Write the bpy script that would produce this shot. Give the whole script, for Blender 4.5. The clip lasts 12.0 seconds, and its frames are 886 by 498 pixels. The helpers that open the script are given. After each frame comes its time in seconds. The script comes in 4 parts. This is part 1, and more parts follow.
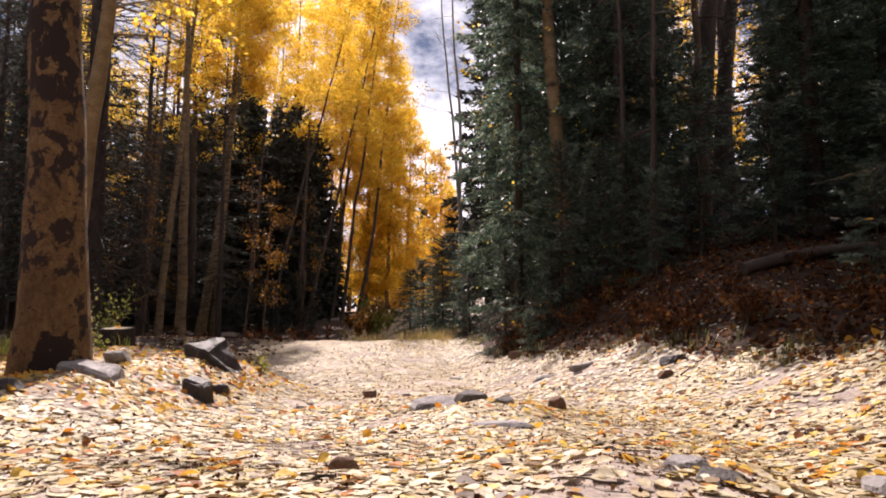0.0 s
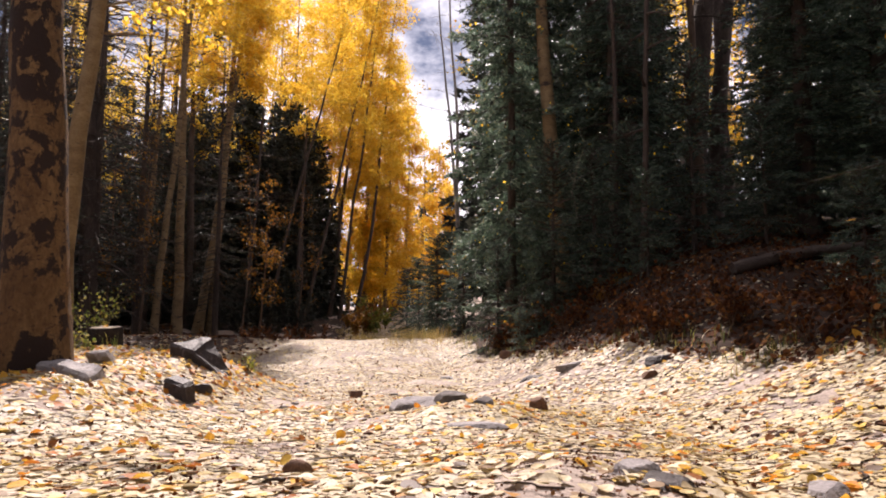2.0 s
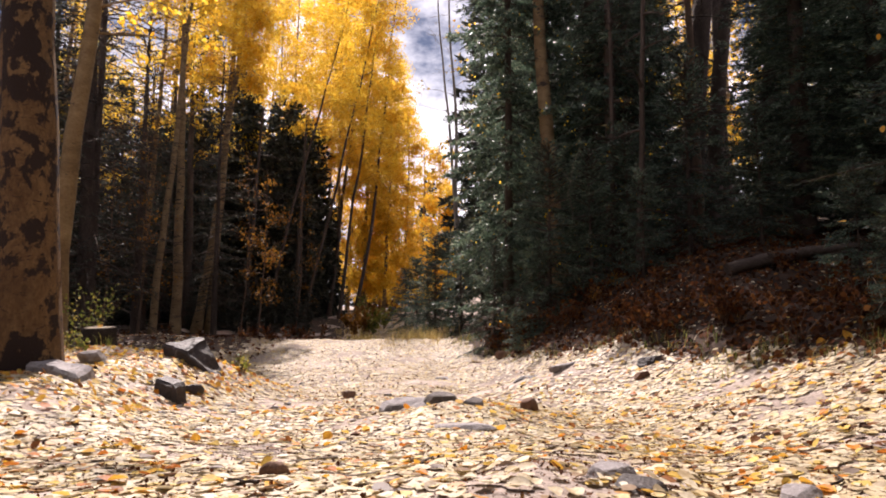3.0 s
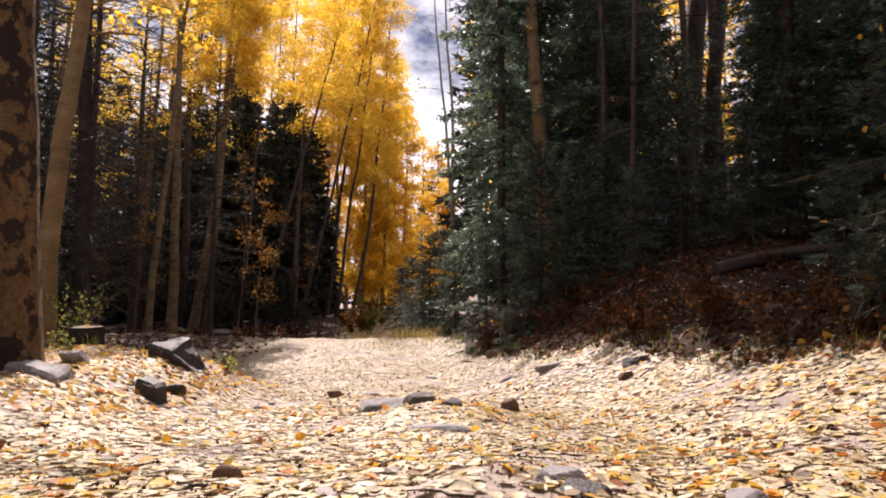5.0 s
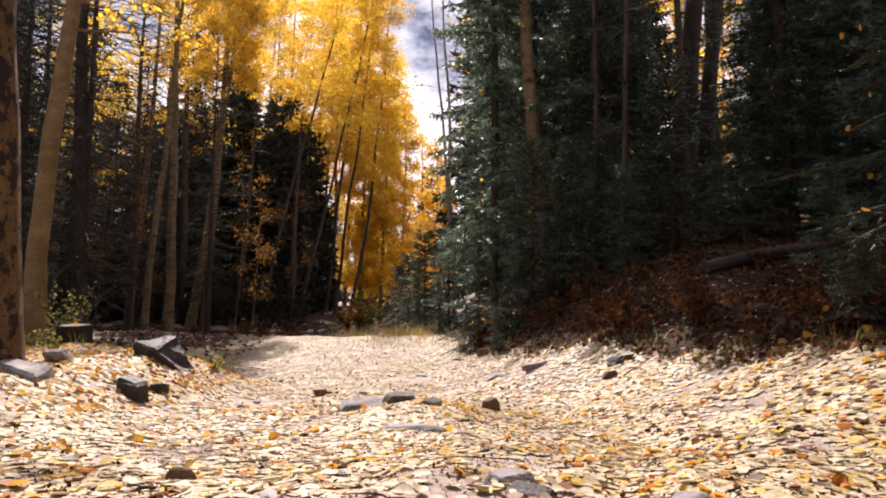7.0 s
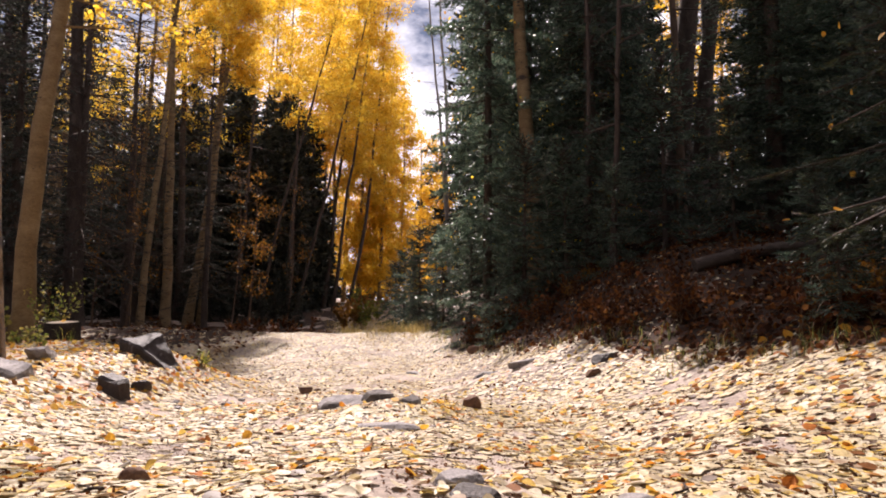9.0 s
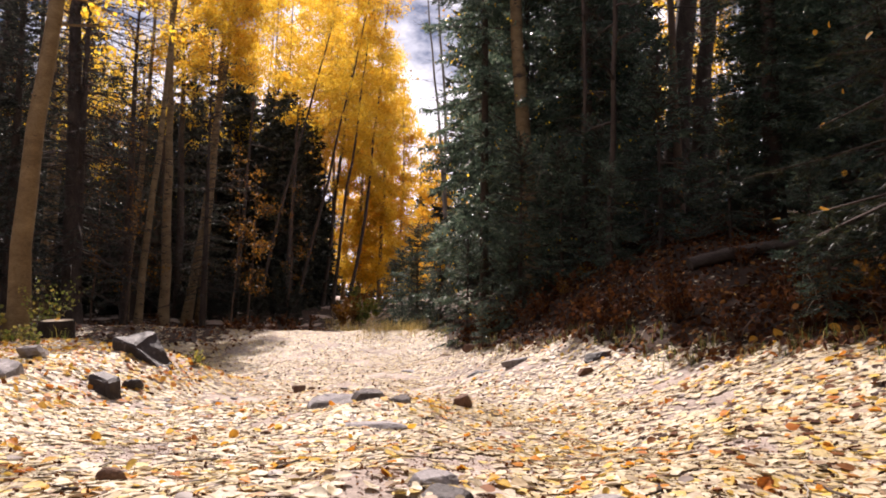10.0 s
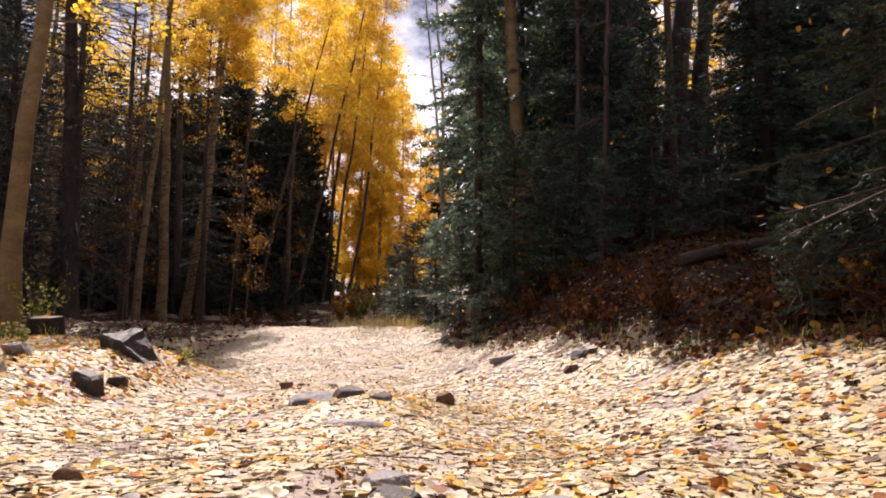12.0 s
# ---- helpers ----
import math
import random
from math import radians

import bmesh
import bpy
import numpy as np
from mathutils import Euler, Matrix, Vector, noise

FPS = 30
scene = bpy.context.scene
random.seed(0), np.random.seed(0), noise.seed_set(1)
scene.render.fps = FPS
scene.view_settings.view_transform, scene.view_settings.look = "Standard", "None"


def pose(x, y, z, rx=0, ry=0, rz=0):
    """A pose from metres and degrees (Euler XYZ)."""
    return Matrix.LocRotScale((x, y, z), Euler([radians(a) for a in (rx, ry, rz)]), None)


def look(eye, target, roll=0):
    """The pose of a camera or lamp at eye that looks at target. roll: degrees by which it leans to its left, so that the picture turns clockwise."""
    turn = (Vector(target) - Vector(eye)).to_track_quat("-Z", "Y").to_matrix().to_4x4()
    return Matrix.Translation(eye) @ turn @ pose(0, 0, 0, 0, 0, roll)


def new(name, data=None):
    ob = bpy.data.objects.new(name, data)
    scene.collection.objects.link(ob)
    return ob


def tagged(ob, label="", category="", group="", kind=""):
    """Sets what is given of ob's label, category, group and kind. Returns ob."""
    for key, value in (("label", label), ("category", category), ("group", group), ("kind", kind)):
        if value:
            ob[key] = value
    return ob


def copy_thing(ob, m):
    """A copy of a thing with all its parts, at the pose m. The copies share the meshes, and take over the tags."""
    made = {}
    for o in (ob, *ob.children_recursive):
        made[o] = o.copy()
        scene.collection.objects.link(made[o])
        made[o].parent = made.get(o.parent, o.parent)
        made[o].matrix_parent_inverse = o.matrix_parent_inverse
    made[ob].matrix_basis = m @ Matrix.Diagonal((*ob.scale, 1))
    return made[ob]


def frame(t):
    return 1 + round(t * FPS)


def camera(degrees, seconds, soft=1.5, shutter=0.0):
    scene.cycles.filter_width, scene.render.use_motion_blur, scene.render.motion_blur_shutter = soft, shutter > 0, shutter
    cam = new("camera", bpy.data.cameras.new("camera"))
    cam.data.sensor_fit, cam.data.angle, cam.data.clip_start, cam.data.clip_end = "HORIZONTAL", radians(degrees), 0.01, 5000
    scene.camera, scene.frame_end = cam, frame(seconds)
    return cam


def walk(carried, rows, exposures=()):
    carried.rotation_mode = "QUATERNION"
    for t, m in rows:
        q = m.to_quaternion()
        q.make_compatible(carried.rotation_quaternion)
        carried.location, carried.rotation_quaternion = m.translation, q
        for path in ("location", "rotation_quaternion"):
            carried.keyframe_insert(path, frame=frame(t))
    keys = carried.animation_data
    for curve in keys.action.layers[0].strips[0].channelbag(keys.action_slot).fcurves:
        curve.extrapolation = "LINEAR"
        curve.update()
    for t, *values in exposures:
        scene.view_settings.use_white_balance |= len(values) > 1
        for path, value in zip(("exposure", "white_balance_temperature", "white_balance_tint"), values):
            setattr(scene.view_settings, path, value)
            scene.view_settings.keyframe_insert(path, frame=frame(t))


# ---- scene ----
cam = camera(68.1, 12.0, 1.9)
METRES, EYE, TILT, LEAN, TURN = 0.8, 0.38, 6.0, 0.0, 0.0
EXPOSURE, KELVIN, TINT = 0.91, 6550.0, 24.0
ROWS = [
    (0.0, 0.0, 0.0, 0.0, -0.0, 0.0, 0.0),
    (0.5, 0.0371, 0.0006, 0.0039, 0.01, -0.04, -0.01),
    (1.0, 0.0789, 0.0011, 0.0081, 0.03, -0.06, -0.03),
    (1.5, 0.1211, 0.0019, 0.0125, 0.04, -0.08, -0.06),
    (2.0, 0.163, 0.0026, 0.0173, 0.06, -0.14, -0.1),
    (2.5, 0.2051, 0.0029, 0.0215, 0.09, -0.15, -0.13),
    (3.0, 0.2473, 0.0037, 0.0261, 0.12, -0.16, -0.16),
    (5.0, 0.4144, 0.0088, 0.0437, 0.15, -0.31, -0.19),
    (5.5, 0.4565, 0.0098, 0.048, 0.18, -0.36, -0.2),
    (6.0, 0.4986, 0.011, 0.0523, 0.2, -0.42, -0.21),
    (6.5, 0.5406, 0.0118, 0.0568, 0.21, -0.45, -0.22),
    (7.0, 0.5826, 0.0134, 0.061, 0.23, -0.55, -0.23),
    (9.0, 0.7504, 0.0187, 0.0782, 0.29, -0.88, -0.29),
    (9.5, 0.7922, 0.0204, 0.0831, 0.34, -0.96, -0.31),
    (10.0, 0.8343, 0.0226, 0.0879, 0.34, -1.07, -0.32),
    (10.5, 0.8765, 0.0249, 0.0922, 0.37, -1.18, -0.34),
    (11.0, 0.9177, 0.0272, 0.097, 0.42, -1.28, -0.33),
    (11.5, 0.96, 0.0292, 0.1011, 0.45, -1.37, -0.33),
    (12.0, 0.9939, 0.0311, 0.105, 0.46, -1.47, -0.31),
]
walk(cam, [(t, pose(0, 0, EYE, TILT, LEAN, TURN) @ pose(METRES * x, METRES * y, METRES * z, 90 + pitch, roll, yaw)) for t, x, y, z, yaw, pitch, roll in ROWS],
     exposures=[(0.0, EXPOSURE, KELVIN, TINT), (12.0, EXPOSURE, KELVIN, TINT)])

# ---------------------------------------------------------------- sky and sun
SUN_HIGH, SUN_TURN = 49.0, -16.5        # degrees above the horizon, degrees to the right of straight ahead
SUN_STRENGTH, SKY_STRENGTH = 4.9, 0.031


def node(tree, kind, **values):
    n = tree.nodes.new(kind)
    for key, value in values.items():
        n.inputs[key.replace("_", " ")].default_value = value
    return n


def ramp(tree, stops, hold=False):
    n = tree.nodes.new("ShaderNodeValToRGB")
    if hold:
        n.color_ramp.interpolation = "CONSTANT"
    while len(n.color_ramp.elements) < len(stops):
        n.color_ramp.elements.new(0.5)
    for e, (p, c) in zip(n.color_ramp.elements, stops):
        e.position, e.color = p, (*c, 1)
    return n


world = bpy.data.worlds.new("sky")
scene.world = world
world.use_nodes = True
wt = world.node_tree
wt.nodes.clear()
sky = wt.nodes.new("ShaderNodeTexSky")
sky.sky_type, sky.sun_disc = "NISHITA", False
sky.sun_elevation, sky.sun_rotation = radians(SUN_HIGH), radians(SUN_TURN)
sky.altitude, sky.air_density, sky.dust_density = 2500, 1.0, 4.0
geo = wt.nodes.new("ShaderNodeTexCoord")
cloud = node(wt, "ShaderNodeTexNoise", Scale=3.2, Detail=7.0, Roughness=0.6)
stretch = wt.nodes.new("ShaderNodeMapping")
stretch.inputs["Scale"].default_value = (1, 1, 1.8)
stretch.inputs["Location"].default_value = (0.15, 0.4, 0.32)
cover = ramp(wt, [(0.42, (0, 0, 0)), (0.55, (1, 1, 1))])
mix = wt.nodes.new("ShaderNodeMix")
mix.data_type = "RGBA"
mix.inputs[7].default_value = (25, 25.3, 26.5, 1)
back = node(wt, "ShaderNodeBackground", Strength=SKY_STRENGTH)
wout = wt.nodes.new("ShaderNodeOutputWorld")
wt.links.new(geo.outputs["Generated"], stretch.inputs["Vector"])
wt.links.new(stretch.outputs["Vector"], cloud.inputs["Vector"])
wt.links.new(cloud.outputs["Fac"], cover.inputs["Fac"])
wt.links.new(cover.outputs["Color"], mix.inputs[0])
wt.links.new(sky.outputs["Color"], mix.inputs[6])
wt.links.new(mix.outputs[2], back.inputs["Color"])
wt.links.new(back.outputs["Background"], wout.inputs["Surface"])

sun = new("sun", bpy.data.lights.new("sun", "SUN"))
sun.data.energy, sun.data.angle, sun.data.color = SUN_STRENGTH, radians(0.6), (1.0, 0.94, 0.84)
SUN_WAY = Vector((math.sin(radians(SUN_TURN)) * math.cos(radians(SUN_HIGH)), math.cos(radians(SUN_TURN)) * math.cos(radians(SUN_HIGH)), math.sin(radians(SUN_HIGH))))
sun.matrix_world = look(SUN_WAY * 60, (0, 0, 0))
tagged(sun, "warm early autumn sun", "sun")


# ---------------------------------------------------------------- materials
def material(name):
    m = bpy.data.materials.new(name)
    m.use_nodes = True
    m.node_tree.nodes.clear()
    return m, m.node_tree


def finish(t, shader):
    out = t.nodes.new("ShaderNodeOutputMaterial")
    t.links.new(shader, out.inputs["Surface"])


def leaf_material(name, stops, source, through_light=0.45, rough=0.55, gloss=0.4, hold=True, patch=60.0, low=(0.62, 0.55, 0.45), much=0.75):
    """Thin leaves: a colour for each leaf, patches of another tone, gloss on top, light coming through."""
    m, t = material(name)
    if source == "object":
        pick = t.nodes.new("ShaderNodeObjectInfo").outputs["Random"]
    else:
        pick = t.nodes.new("ShaderNodeNewGeometry").outputs["Random Per Island"]
    c = ramp(t, stops, hold)
    t.links.new(pick, c.inputs["Fac"])
    co = t.nodes.new("ShaderNodeTexCoord")
    spot = node(t, "ShaderNodeTexNoise", Scale=patch, Detail=4.0, Roughness=0.6)
    t.links.new(co.outputs["Object"], spot.inputs["Vector"])
    shade = ramp(t, [(0.36, low), (0.62, (1, 1, 1))])
    t.links.new(spot.outputs["Fac"], shade.inputs["Fac"])
    mul = t.nodes.new("ShaderNodeMix")
    mul.data_type, mul.blend_type = "RGBA", "MULTIPLY"
    mul.inputs[0].default_value = much
    t.links.new(c.outputs["Color"], mul.inputs[6])
    t.links.new(shade.outputs["Color"], mul.inputs[7])
    p = node(t, "ShaderNodeBsdfPrincipled", Roughness=rough, Specular_IOR_Level=gloss)
    t.links.new(mul.outputs[2], p.inputs["Base Color"])
    tr = t.nodes.new("ShaderNodeBsdfTranslucent")
    t.links.new(mul.outputs[2], tr.inputs["Color"])
    both = t.nodes.new("ShaderNodeMixShader")
    both.inputs[0].default_value = through_light
    t.links.new(p.outputs[0], both.inputs[1])
    t.links.new(tr.outputs[0], both.inputs[2])
    finish(t, both.outputs[0])
    return m


def solid_material(name, coarse, fine, stops, rough=0.85, bump=0.4, depth=0.02, squash=(1, 1, 1), mottle=None, mottle_scale=6.0, mottle_squash=(1, 1, 1), scars=None, gloss=0.22, mottle_big=0.0):
    """Bark, stone and soil: two scales of noise for colour, relief from the finer, stains with hard borders."""
    m, t = material(name)
    co = t.nodes.new("ShaderNodeTexCoord")
    mp = t.nodes.new("ShaderNodeMapping")
    mp.inputs["Scale"].default_value = squash
    t.links.new(co.outputs["Object"], mp.inputs["Vector"])
    a = node(t, "ShaderNodeTexNoise", Scale=coarse, Detail=6.0, Roughness=0.6)
    b = node(t, "ShaderNodeTexNoise", Scale=fine, Detail=5.0, Roughness=0.65)
    for n in (a, b):
        t.links.new(mp.outputs["Vector"], n.inputs["Vector"])
    add = t.nodes.new("ShaderNodeMath")
    add.operation = "MULTIPLY_ADD"
    add.inputs[1].default_value = 0.45
    t.links.new(b.outputs["Fac"], add.inputs[0])
    half = t.nodes.new("ShaderNodeMath")
    half.operation = "MULTIPLY"
    half.inputs[1].default_value = 0.6
    t.links.new(a.outputs["Fac"], half.inputs[0])
    t.links.new(half.outputs[0], add.inputs[2])
    c = ramp(t, stops)
    t.links.new(add.outputs[0], c.inputs["Fac"])
    colour = c.outputs["Color"]
    relief = add.outputs[0]
    if scars:
        mp3 = t.nodes.new("ShaderNodeMapping")
        mp3.inputs["Scale"].default_value = (1, 1, 3.2)
        t.links.new(co.outputs["Object"], mp3.inputs["Vector"])
        v = node(t, "ShaderNodeTexNoise", Scale=scars[0], Detail=4.0, Roughness=0.6, Distortion=0.8)
        t.links.new(mp3.outputs["Vector"], v.inputs["Vector"])
        edge = ramp(t, [(scars[1], (0, 0, 0)), (scars[1] + 0.05, (1, 1, 1))])
        t.links.new(v.outputs["Fac"], edge.inputs["Fac"])
        mx = t.nodes.new("ShaderNodeMix")
        mx.data_type = "RGBA"
        mx.inputs[7].default_value = (*scars[2], 1)
        t.links.new(edge.outputs["Color"], mx.inputs[0])
        t.links.new(colour, mx.inputs[6])
        colour = mx.outputs[2]
    if mottle:
        mp2 = t.nodes.new("ShaderNodeMapping")
        mp2.inputs["Scale"].default_value = mottle_squash
        t.links.new(co.outputs["Object"], mp2.inputs["Vector"])
        v = node(t, "ShaderNodeTexNoise", Scale=mottle_scale, Detail=8.0, Roughness=0.62, Distortion=0.3)
        t.links.new(mp2.outputs["Vector"], v.inputs["Vector"])
        lo, hi, dark = mottle
        edge = ramp(t, [(lo, (0, 0, 0)), (hi, (1, 1, 1))])
        blot = v.outputs["Fac"]
        if mottle_big:
            wide = node(t, "ShaderNodeTexNoise", Scale=mottle_scale * 0.3, Detail=2.0, Roughness=0.5)
            t.links.new(mp2.outputs["Vector"], wide.inputs["Vector"])
            blend = t.nodes.new("ShaderNodeMix")
            blend.data_type = "FLOAT"
            blend.inputs[0].default_value = mottle_big
            t.links.new(blot, blend.inputs[2])
            t.links.new(wide.outputs["Fac"], blend.inputs[3])
            blot = blend.outputs[0]
        t.links.new(blot, edge.inputs["Fac"])
        mx = t.nodes.new("ShaderNodeMix")
        mx.data_type = "RGBA"
        mx.inputs[7].default_value = (*dark, 1)
        t.links.new(edge.outputs["Color"], mx.inputs[0])
        t.links.new(colour, mx.inputs[6])
        colour = mx.outputs[2]
    bp = node(t, "ShaderNodeBump", Strength=bump, Distance=depth)
    t.links.new(relief, bp.inputs["Height"])
    p = node(t, "ShaderNodeBsdfPrincipled", Roughness=rough, Specular_IOR_Level=gloss)
    t.links.new(colour, p.inputs["Base Color"])
    t.links.new(bp.outputs["Normal"], p.inputs["Normal"])
    finish(t, p.outputs[0])
    return m


LITTER = [(0.0, (0.614, 0.524, 0.346)), (0.20, (0.553, 0.442, 0.268)), (0.36, (0.641, 0.569, 0.415)), (0.60, (0.597, 0.469, 0.225)), (0.71, (0.456, 0.371, 0.251)),
          (0.80, (0.631, 0.452, 0.104)), (0.87, (0.473, 0.226, 0.043)), (0.90, (0.316, 0.216, 0.130)), (0.96, (0.149, 0.100, 0.069))]
litter = leaf_material("fallen_leaf", LITTER, "island", 0.25)
litter_part = leaf_material("fallen_leaf_single", LITTER, "object", 0.25)
litter_warm = leaf_material("fallen_leaf_warm", [(0.0, (0.74, 0.43, 0.06)), (0.3, (0.66, 0.26, 0.03)), (0.48, (0.76, 0.54, 0.13)), (0.78, (0.50, 0.17, 0.03)), (0.9, (0.30, 0.12, 0.04))], "island", 0.4, 0.55, 0.2)
orange_leaf = leaf_material("orange_leaf", [(0.0, (0.74, 0.33, 0.03)), (0.5, (0.78, 0.42, 0.05))], "island", 0.45)
# dead-leaf browns, darkened further for the shade on the right bank
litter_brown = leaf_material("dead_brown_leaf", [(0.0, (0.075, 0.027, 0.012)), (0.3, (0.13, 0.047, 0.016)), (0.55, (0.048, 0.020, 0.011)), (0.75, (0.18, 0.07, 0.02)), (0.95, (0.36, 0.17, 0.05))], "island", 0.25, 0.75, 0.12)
gold = leaf_material("golden_aspen_leaf", [(0.0, (0.86, 0.57, 0.045)), (0.35, (0.90, 0.66, 0.075)), (0.65, (0.80, 0.47, 0.03)), (0.85, (0.62, 0.33, 0.03)), (0.93, (0.90, 0.71, 0.14))], "island", 0.72, 0.55, 0.2)
# dull gold of the far brush, also darkened leaves for the shaded saplings
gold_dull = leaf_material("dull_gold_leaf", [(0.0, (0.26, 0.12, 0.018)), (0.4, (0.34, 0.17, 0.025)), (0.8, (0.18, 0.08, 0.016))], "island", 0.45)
# the palest tones stand in for glints on the needle tips
needles = leaf_material("spruce_needles", [(0.0, (0.050, 0.082, 0.055)), (0.3, (0.080, 0.125, 0.085)), (0.6, (0.13, 0.185, 0.125)), (0.84, (0.23, 0.295, 0.205)), (0.95, (0.38, 0.41, 0.31)), (0.98, (0.30, 0.22, 0.06))], "island", 0.45, 0.38, 0.6, patch=2.6, low=(0.30, 0.34, 0.33), much=1.0)
# lighter needles for lit roadside boughs; dark patches stand for their shaded gaps
needles_lit = leaf_material("lit_spruce_needles", [(0.0, (0.070, 0.115, 0.078)), (0.3, (0.115, 0.175, 0.12)), (0.6, (0.19, 0.27, 0.18)), (0.84, (0.33, 0.41, 0.29)), (0.95, (0.52, 0.55, 0.40)), (0.98, (0.34, 0.27, 0.08))], "island", 0.45, 0.36, 0.6, patch=2.0, low=(0.24, 0.26, 0.25), much=1.0)
# darker, greyer copy: shade deep in the wood is put into the colour
needles_shaded = leaf_material("shaded_spruce_needles", [(0.0, (0.040, 0.046, 0.036)), (0.35, (0.062, 0.070, 0.052)), (0.7, (0.10, 0.108, 0.078)), (0.92, (0.18, 0.18, 0.13))], "island", 0.4, 0.5, 0.4, patch=2.0, low=(0.35, 0.33, 0.33), much=1.0)
# olive like the bough tips, but darkened to carry the near bank's shade
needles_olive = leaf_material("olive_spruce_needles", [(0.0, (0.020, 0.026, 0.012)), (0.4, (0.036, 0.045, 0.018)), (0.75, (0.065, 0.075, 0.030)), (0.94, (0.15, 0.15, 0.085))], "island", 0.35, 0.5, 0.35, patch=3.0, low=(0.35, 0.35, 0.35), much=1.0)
green_leaf = leaf_material("shrub_leaf", [(0.0, (0.16, 0.20, 0.04)), (0.4, (0.28, 0.30, 0.06)), (0.75, (0.50, 0.42, 0.10))], "island", 0.5)
grass_blade = leaf_material("grass_blade", [(0.0, (0.10, 0.14, 0.03)), (0.35, (0.22, 0.22, 0.06)), (0.65, (0.42, 0.34, 0.13)), (0.85, (0.30, 0.20, 0.08))], "island", 0.4)
dry_blade = leaf_material("dry_straw_blade", [(0.0, (0.52, 0.39, 0.14)), (0.35, (0.62, 0.48, 0.20)), (0.7, (0.38, 0.28, 0.09)), (0.9, (0.30, 0.28, 0.09))], "island", 0.4)

soil = solid_material("soil_with_litter_dust", 1.6, 45.0, [(0.36, (0.16, 0.122, 0.10)), (0.5, (0.32, 0.26, 0.22)), (0.64, (0.48, 0.40, 0.34))], 0.95, 1.0, 0.025)
stone_grey = solid_material("grey_stone", 14.0, 130.0, [(0.3, (0.13, 0.115, 0.11)), (0.5, (0.24, 0.215, 0.21)), (0.68, (0.38, 0.35, 0.34))], 0.8, 1.0, 0.010, mottle=(0.57, 0.63, (0.17, 0.145, 0.13)), mottle_scale=26.0, gloss=0.4)
# darker stone for the shaded parts of the buried ridge
stone_ridge = solid_material("shade_dark_ridge_stone", 12.0, 110.0, [(0.3, (0.06, 0.050, 0.045)), (0.52, (0.13, 0.112, 0.104)), (0.7, (0.28, 0.25, 0.235))], 0.8, 1.0, 0.012)
stone_brown = solid_material("brown_stone", 18.0, 140.0, [(0.3, (0.055, 0.030, 0.020)), (0.52, (0.13, 0.068, 0.042)), (0.7, (0.22, 0.13, 0.08))], 0.85, 0.6, 0.008)
stone_dark = solid_material("dark_lichened_stone", 9.0, 90.0, [(0.3, (0.018, 0.012, 0.010)), (0.52, (0.038, 0.027, 0.024)), (0.72, (0.085, 0.068, 0.064))], 0.55, 1.0, 0.016, mottle=(0.62, 0.66, (0.13, 0.115, 0.11)), mottle_scale=14.0, gloss=0.38)
bark_old = solid_material("old_aspen_bark", 4.0, 40.0, [(0.32, (0.049, 0.026, 0.014)), (0.5, (0.122, 0.070, 0.032)), (0.68, (0.221, 0.139, 0.066))], 0.9, 0.9, 0.03, squash=(1, 1, 0.6), scars=(16.0, 0.60, (0.05, 0.03, 0.022)),
                          mottle=(0.51, 0.535, (0.030, 0.019, 0.016)), mottle_scale=9.5, mottle_squash=(1.2, 1.2, 0.9), mottle_big=0.5)
bark_pale = solid_material("pale_aspen_bark", 3.0, 30.0, [(0.3, (0.14, 0.105, 0.065)), (0.5, (0.23, 0.18, 0.115)), (0.7, (0.34, 0.28, 0.19))], 0.8, 0.3, 0.01, squash=(1, 1, 2.0),
                           mottle=(0.62, 0.66, (0.05, 0.04, 0.035)), mottle_scale=4.0, mottle_squash=(1, 1, 3.0))
bark_tan = solid_material("tan_aspen_bark", 3.0, 30.0, [(0.3, (0.102, 0.066, 0.031)), (0.5, (0.180, 0.120, 0.060)), (0.7, (0.288, 0.206, 0.110))], 0.8, 0.3, 0.01, squash=(1, 1, 2.0),
                          mottle=(0.63, 0.68, (0.07, 0.05, 0.035)), mottle_scale=4.0, mottle_squash=(1, 1, 2.0))
# dimmer copy of the pale aspen bark, with the wood's shade in it
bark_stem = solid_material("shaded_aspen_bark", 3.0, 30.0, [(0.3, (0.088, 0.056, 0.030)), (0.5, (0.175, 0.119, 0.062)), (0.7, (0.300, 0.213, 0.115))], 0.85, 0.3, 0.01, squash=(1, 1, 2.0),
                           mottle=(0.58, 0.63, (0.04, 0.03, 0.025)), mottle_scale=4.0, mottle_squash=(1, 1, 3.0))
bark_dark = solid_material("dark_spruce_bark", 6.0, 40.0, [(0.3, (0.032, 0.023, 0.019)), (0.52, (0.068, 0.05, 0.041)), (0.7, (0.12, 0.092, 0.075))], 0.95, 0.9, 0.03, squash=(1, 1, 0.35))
bark_red = solid_material("reddish_brown_bark", 6.0, 40.0, [(0.3, (0.06, 0.04, 0.03)), (0.52, (0.13, 0.085, 0.06)), (0.7, (0.21, 0.145, 0.105))], 0.95, 0.7, 0.02, squash=(1, 1, 0.4))
twig_grey = solid_material("dead_twig", 8.0, 60.0, [(0.3, (0.14, 0.12, 0.10)), (0.7, (0.34, 0.30, 0.26))], 0.9, 0.4, 0.005)
twig_pale = solid_material("pale_dead_twig", 8.0, 60.0, [(0.3, (0.11, 0.095, 0.08)), (0.7, (0.26, 0.23, 0.20))], 0.9, 0.4, 0.004)
lichen = leaf_material("grey_green_lichen", [(0.0, (0.28, 0.30, 0.22)), (0.5, (0.42, 0.44, 0.34))], "island", 0.3, 0.9, 0.1)
